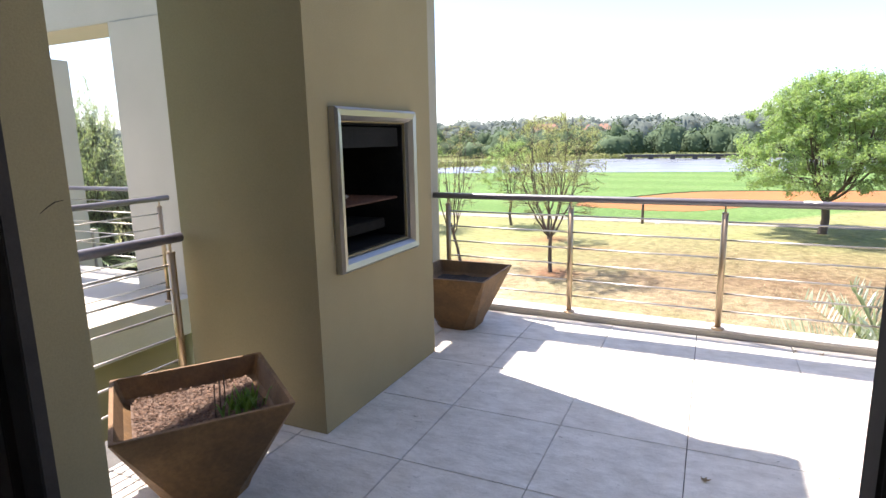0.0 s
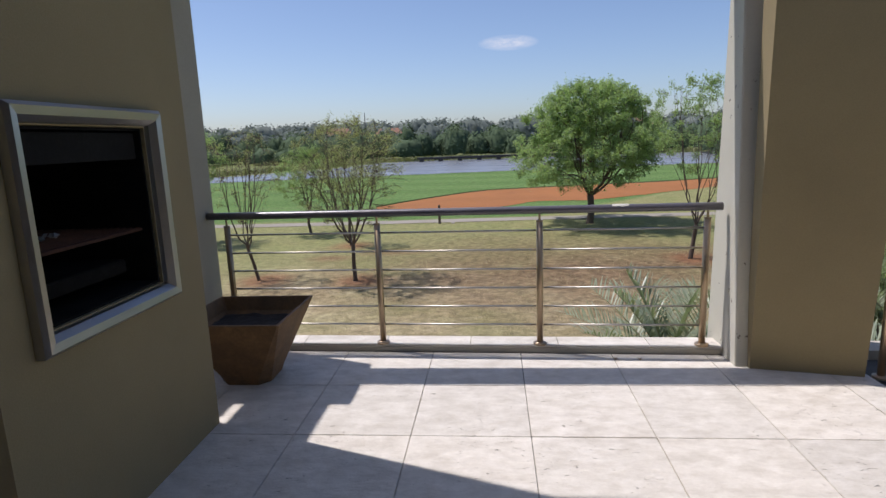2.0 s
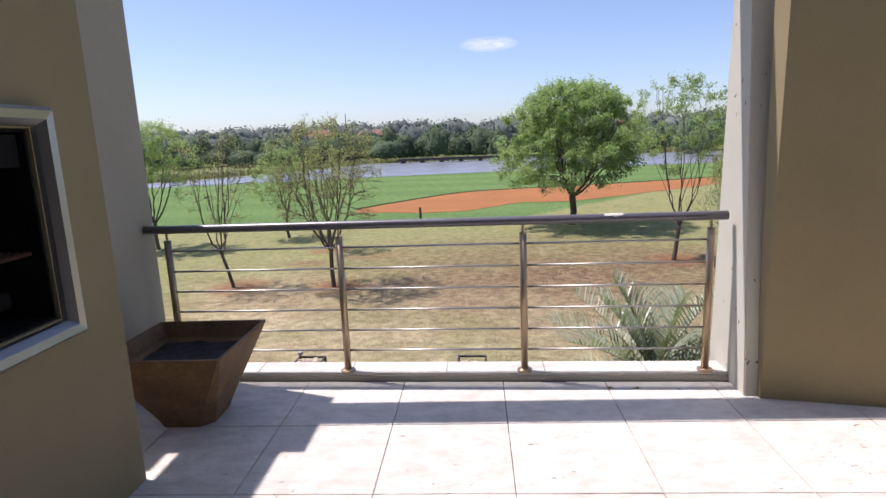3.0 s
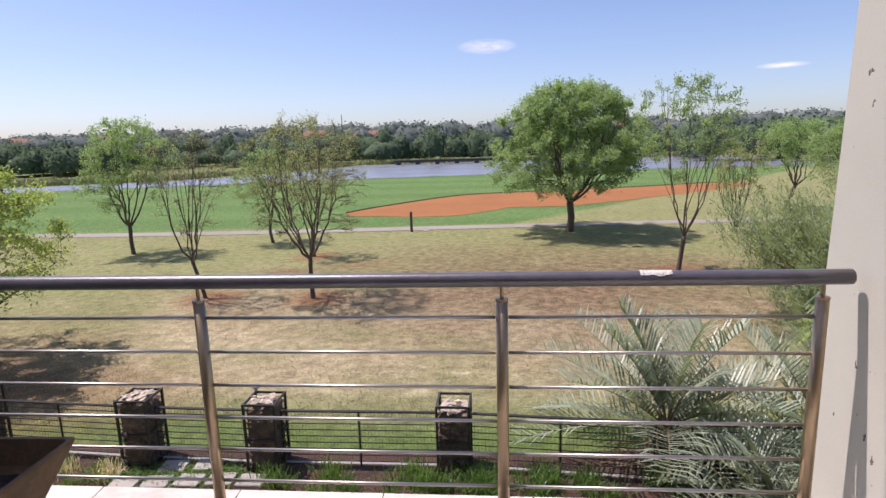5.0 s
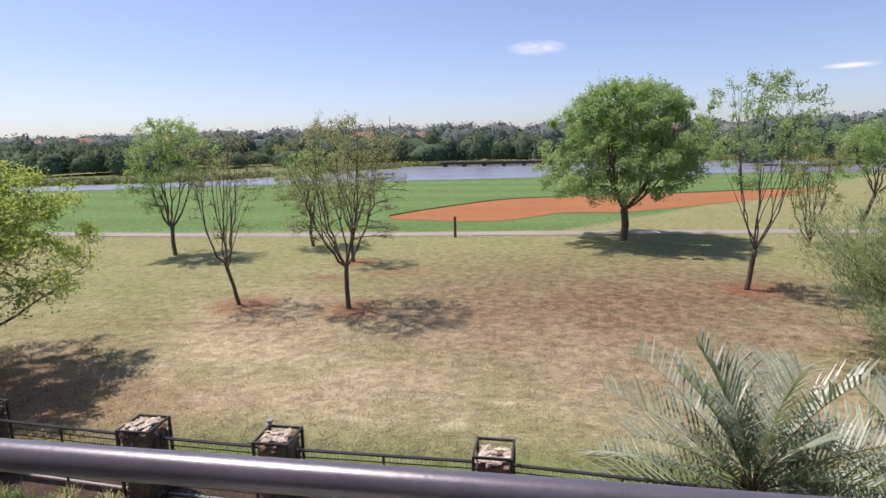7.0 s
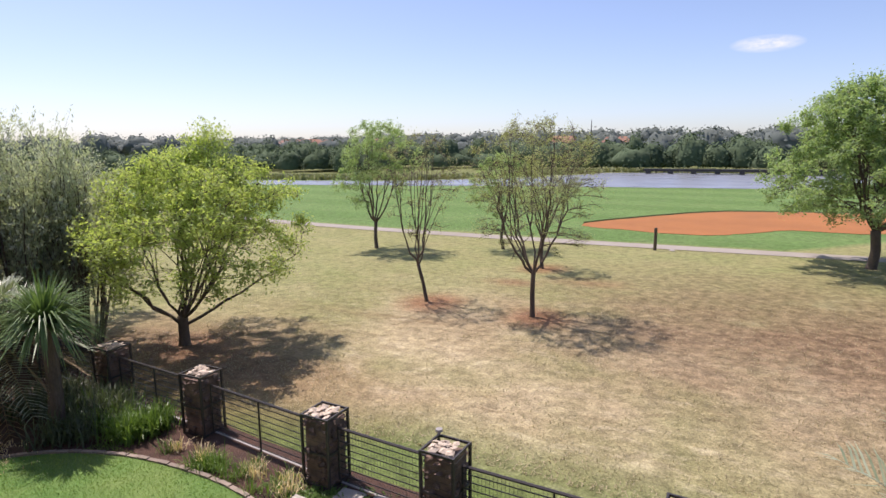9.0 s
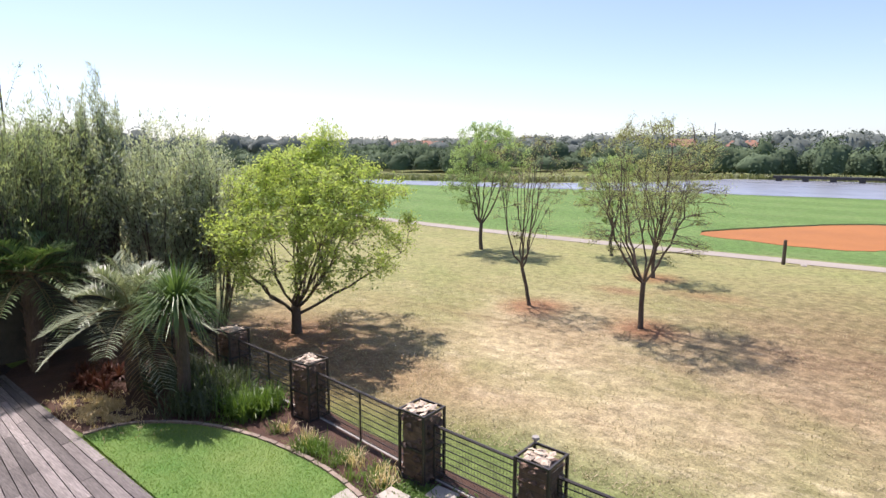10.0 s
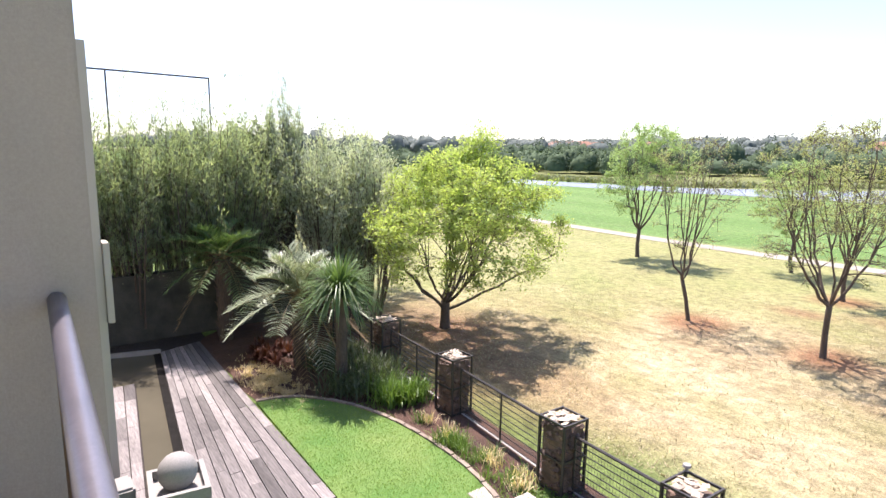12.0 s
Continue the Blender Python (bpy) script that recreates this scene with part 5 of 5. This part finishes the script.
for k in range(84):
    x = rng.uniform(-3.0, 7.0)
    clump("tuft", "green tuft at the foot of the fence", (x, 9.95 + rng.uniform(-0.35, 0.3) - 0.03 * x), 45, 0.38, STRAP, 560 + k, 0.08, 0.014, "tuft", "tufts in the mulch")
for k in range(10):
    x = rng.uniform(-7.0, -5.0)
    clump("tuft", "mixed green tuft near the stepping stones", (x, 9.98 + rng.uniform(-0.05, 0.35)), 45, 0.30, STRAP if k % 2 else STRAW, 600 + k, 0.08, 0.012, "tuft", "tufts in the mulch")
straw = Soup()
for k in range(5200):
    p = Vector((-10.95 + rng.gauss(0, 0.55), 8.72 + rng.gauss(0, 0.20), G + 0.01))
    if noise.noise(p * 4.5) < -0.05:
        continue
    straw.blade(p, Vector((rng.gauss(0, 0.7), rng.gauss(0, 0.7), 1)), rng.uniform(0.06, 0.19), 0.014, rng.uniform(0.1, 0.8))
tagged(straw.make("straw_grass", STRAW), "blond dry grass mounded beside the deck", "grass", kind="stuff")
for k in range(9):
    fan_plant("bromeliad", "low red-brown rosette plant in the shade", (-12.3 + rng.uniform(-0.7, 0.8), 9.15 + rng.uniform(-0.3, 0.5)), 0.05, 46, 0.42, RED_LEAF, 640 + k, 0.035, "plant", "red-brown rosettes", 0.0)
for k in range(18):
    # the conifer's dark leaves put the understory shade into these plants
    clump("fern", "ground plant under the palms, leaves darkened for the shade there", (-10.2 + rng.uniform(-1.1, 0.9), 9.75 + rng.uniform(-0.25, 1.0)), 110, 0.8, LEAF_DARK, 660 + k, 0.16, 0.02, "plant", "plants under the palms", 0.6)
cover = Soup()
for k in range(3200):
    p = Vector((-4.3 + rng.gauss(0, 0.6), 10.2 + rng.gauss(0, 0.17), G + 0.01))
    cover.blade(p, Vector((rng.gauss(0, 0.8), rng.gauss(0, 0.8), 0.8)), rng.uniform(0.05, 0.12), 0.022, 0.3)
tagged(cover.make("groundcover", STRAP), "low green groundcover between the stepping stones", "groundcover", kind="stuff")

# dry grass of the field, nearest stretch
rng = random.Random(101)
tufts = Soup()
for k in range(26000):
    y = 12.0 + 12.5 * rng.random() ** 1.6
    x = rng.uniform(-14, 9)
    v = noise.noise(Vector((x * 0.7, y * 0.7, 0)))
    if v < -0.1 and rng.random() < 0.7:
        continue
    tufts.blade(Vector((x, y, G)), Vector((rng.gauss(0, 0.9), rng.gauss(0, 0.9), 0.8)), rng.uniform(0.04, 0.10), 0.012, 0.3)
tagged(tufts.make("field_grass", DRY_BLADE), "short dry straw-coloured field grass", "grass", kind="stuff")


# ---- beyond the lake ----
def far_crown(soup, c, r, h, rng, count, size):
    base_at = len(soup.v)
    for j in range(6):
        e = -0.45 + 1.4 * j / 5
        s = math.sqrt(max(0.02, 1 - max(0.0, e) ** 2 * 0.95)) * 0.93
        for i in range(10):
            a = 2 * math.pi * i / 10
            w = 0.94 + 0.34 * noise.noise(Vector((math.cos(a) * 2.4, math.sin(a) * 2.4, e * 2.4)) + c)
            soup.v.append(c + Vector((math.cos(a) * r * s * w, math.sin(a) * r * s * w, h * 0.95 * (e if e > 0 else e * 0.6) * w)))
    for j in range(5):
        for i in range(10):
            p, q = base_at + j * 10 + i, base_at + j * 10 + (i + 1) % 10
            soup.f.append((p, q, q + 10, p + 10))
    soup.f.append(tuple(base_at + 50 + i for i in range(10)))
    for k in range(count):
        a, e = rng.uniform(0, 6.3), rng.uniform(-0.35, 1.0)
        s = (1 - max(0, e) ** 2 * 0.85) ** 0.5 * rng.uniform(0.78, 1.16)
        p = c + Vector((math.cos(a) * r * s, math.sin(a) * r * s, h * (e if e > 0 else e * 0.6) * rng.uniform(0.85, 1.16)))
        n = Vector((math.cos(a), math.sin(a), 0.8 * e + 0.4))
        d = n.orthogonal()
        d.rotate(Matrix.Rotation(rng.uniform(0, 6.3), 3, n.normalized()))
        soup.leaf(p, d + n * rng.uniform(-0.4, 0.4), n, size * rng.uniform(0.7, 1.5), size * rng.uniform(0.6, 1.1))


def woods(name, label, rows, mat_leaf, seed, size, count):
    rng = random.Random(seed)
    s = Soup()
    for x0, x1, y0, y1, n, r0, r1, h0, h1, z in rows:
        for k in range(n):
            x, y = rng.uniform(x0, x1), rng.uniform(y0, y1)
            r, h = rng.uniform(r0, r1), rng.uniform(h0, h1)
            far_crown(s, Vector((x, y, z + h * 0.35)), r, h * 0.72, rng, count, size)
    return tagged(s.make(name, mat_leaf, None, "", True), label, "woods", kind="stuff")


woods("lakeside_woods", "dark green trees along the far lake shore", [(-150, 140, 134, 152, 190, 2.5, 4.8, 3.5, 7.5, G), (-200, -70, 108, 130, 80, 2.2, 3.8, 3.0, 5.5, G), (40, 130, 92, 125, 70, 2.5, 4.2, 4.0, 7.0, G), (-300, -110, 55, 110, 90, 2.5, 4.5, 3.0, 6.0, G)], WOODS, 701, 0.55, 260)
woods("hill_woods", "hazy wooded slope behind the lake", [(-260, 240, 165, 215, 200, 3.5, 6.5, 4.0, 8.5, G + 1.5), (-330, 300, 240, 300, 220, 4.5, 8.5, 5.0, 9.5, G + 3.5), (-560, -200, 70, 200, 220, 4.5, 8.0, 5.0, 9.5, G + 3.0)], WOODS_HAZED, 702, 1.0, 110)
ridge = Soup()
n = 80
rng = random.Random(4)
for i in range(n + 1):
    x = -700 + 1500 * i / n
    hgt = 8.5 + 2.0 * math.sin(x * 0.011) + 1.2 * math.sin(x * 0.041 + 1) + (10 * math.exp(-((x - 330) / 90) ** 2))
    ridge.v += [Vector((x, 215, G)), Vector((x, 330, G + hgt * 0.8)), Vector((x, 420, G + hgt * 1.15)), Vector((x, 600, G))]
    if i:
        k = 4 * i
        for j in range(3):
            ridge.f.append((k - 4 + j, k + j, k + j + 1, k - 3 + j))
# the hill's pale grey-green has the haze painted into it
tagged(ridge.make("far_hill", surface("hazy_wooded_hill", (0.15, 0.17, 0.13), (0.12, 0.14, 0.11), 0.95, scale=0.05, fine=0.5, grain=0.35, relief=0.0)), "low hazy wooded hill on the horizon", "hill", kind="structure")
woods("ridge_trees", "uneven line of trees on the horizon ridge", [(-500, 500, 380, 425, 230, 5, 9, 6, 11, G + 6.5)], WOODS_HAZED, 703, 1.6, 80)
for k, x in enumerate((52.0, 60.0)):
    t = thing("cypress", "narrow dark cypress on the far slope", "tree", "pair of cypresses")
    s = Soup()
    rng = random.Random(800 + k)
    for j in range(260):
        u = rng.random()
        a = rng.uniform(0, 6.3)
        r = 1.5 * math.sin(math.pi * min(1, 0.15 + u * 0.85)) * rng.uniform(0.8, 1.05)
        p = Vector((x + math.cos(a) * r, 262 + math.sin(a) * r, 0.5 + u * (11.5 if k else 10.5)))
        s.leaf(p, Vector((math.cos(a) * 0.3, math.sin(a) * 0.3, 1)), Vector((math.cos(a), math.sin(a), 0.2)), 1.6, 0.9)
    s.make("crown", LEAF_DARK, t)
    s = Soup()
    s.tube([(x, 262, G + 1), (x, 262, 4)], 0.3, 6)
    s.make("trunk", BARK, t)

rng = random.Random(12)
house = thing("far_house", "distant pale house with a brown pitched roof", "house", "houses on the far slope", "", (0, 0, 0))
part("wall", block((-5, -3, 0), (5, 3, 3.0)), RENDERED, house)
s = Soup()
s.v = [Vector(v) for v in ((-5.5, -3.6, 2.95), (5.5, -3.6, 2.95), (5.5, 3.6, 2.95), (-5.5, 3.6, 2.95), (-3.5, 0, 5.0), (3.5, 0, 5.0))]
s.f = [(0, 1, 5, 4), (2, 3, 4, 5), (1, 2, 5), (3, 0, 4), (3, 2, 1, 0)]
s.make("roof", ROOF_TILE, house)
for x in (-3, 0, 3):
    part("window", block((x - 0.7, -3.06, 1.0), (x + 0.7, -3.003, 2.2)), SOOT_AND_SHADE, house)
house.matrix_world = pose(-40, 226, 1.2, 0, 0, 10)
for k in range(16):
    x = rng.uniform(-330, 60)
    copy_thing(house, pose(x, 224 + rng.uniform(0, 8), 1.2 + rng.uniform(-0.5, 1.6), 0, 0, rng.uniform(-30, 30)))

reed = Soup()
rng = random.Random(15)
for k in range(9000):
    x = rng.uniform(-110, 60)
    y = (84.5 + (x + 46) * 0.25 if x < -46 else 84.5 + (x + 46) * 1.75 if x < -24 else 127.5) + rng.uniform(0, 7)
    reed.blade(Vector((x, y, G)), Vector((rng.gauss(0, 0.3), rng.gauss(0, 0.3), 1)), rng.uniform(0.6, 1.4), 0.35, 0.2)
tagged(reed.make("reeds", REEDS), "band of yellow-green reeds on the far lake shore", "reeds", kind="stuff")

cloud_mat, ct, cb, cg = base("thin_cloud")
n1 = noise_of(ct, cg, 0.012, 6, 0.6, (1, 1, 3.0))
ctc = ct.nodes.new("ShaderNodeTexCoord")
grad = ct.nodes.new("ShaderNodeTexGradient")
grad.gradient_type = "SPHERICAL"
cm = ct.nodes.new("ShaderNodeMapping")
ct.links.new(ctc.outputs["Object"], cm.inputs[0])
ct.links.new(cm.outputs[0], grad.inputs[0])
mul = ct.nodes.new("ShaderNodeMath")
mul.operation = "MULTIPLY"
ct.links.new(ramp(ct, n1, 0.30, 0.56), mul.inputs[0])
ct.links.new(ramp(ct, grad.outputs["Fac"], 0.05, 0.8), mul.inputs[1])
# the cloud's sunlit white is put in as a glow
em = node(ct, "ShaderNodeEmission", Strength=1.0)
em.inputs["Color"].default_value = (0.95, 0.96, 1.0, 1)
tp = ct.nodes.new("ShaderNodeBsdfTransparent")
ms = ct.nodes.new("ShaderNodeMixShader")
ct.links.new(mul.outputs[0], ms.inputs[0])
ct.links.new(tp.outputs[0], ms.inputs[1])
ct.links.new(em.outputs[0], ms.inputs[2])
ct.links.new(ms.outputs[0], ct.nodes["Material Output"].inputs["Surface"])
for k, (d, w, h) in enumerate((((0.028, 0.988, 0.150), 85, 22), ((0.450, 0.889, 0.094), 62, 8))):
    c = Vector(d) * 1600
    s = Soup()
    s.v = [Vector((math.cos(i * 0.2618), 0, math.sin(i * 0.2618))) for i in range(24)]
    s.f = [tuple(range(24))]
    ob = s.make("cloud", cloud_mat)
    ob.matrix_world = Matrix.Translation(c) @ Matrix.Rotation(math.atan2(-d[0], d[1]), 4, "Z") @ Matrix.Diagonal((w, 1, h, 1))
    ob.visible_shadow = False
    tagged(ob, "small thin white cloud", "cloud", kind="structure")

# ---- small things on the floor ----
for x, y, a in ((0.545, 4.57, 20), (0.705, 4.56, 75), (0.02, 2.72, 40)):
    rng = random.Random(int(x * 1000))
    s = Soup()
    for k in range(3):
        d = Vector((math.cos(radians(a + 40 * k)), math.sin(radians(a + 40 * k)), 0.15))
        s.leaf(Vector((x, y, 0.004)), d, Vector((0.1, 0.2, 1)), 0.035, 0.016)
    tagged(s.make("fallen_leaf", FROND_DRY), "dry brown fallen leaf on the tiles", "leaf", "fallen leaves")

# ---- floor tiles ----
tile = block((-0.2983, -0.2983, -0.02), (0.2983, 0.2983, 0.0), 0.002)
first = None
for i in range(-4, 8):
    for j in range(-11, 1):
        x, y = -0.66 + 0.6 * (i + 0.5), 3.58 + 0.6 * (j + 0.5)
        if x > 3.5 or x < -2.6 or y < -3.1:
            continue
        if first is None:
            first = part("tile", tile, TILE, floor_slab)
            ob = first
        else:
            ob = new("tile", first.data)
            ob.parent = floor_slab
        ob.location = (x, y, RNG.uniform(-0.0008, 0.0008))
for i in range(-3, 5):
    x0, x1 = max(-2.24, -0.66 + 0.6 * i + 0.0025), min(1.95, -0.66 + 0.6 * (i + 1) - 0.0025)
    if x1 > x0:
        part("tile", prism([(x0, 4.1825), (x1, 4.1825), (x1, rail_y(x1) - 0.05), (x0, rail_y(x0) - 0.05)], -0.02, 0.0), TILE, floor_slab)
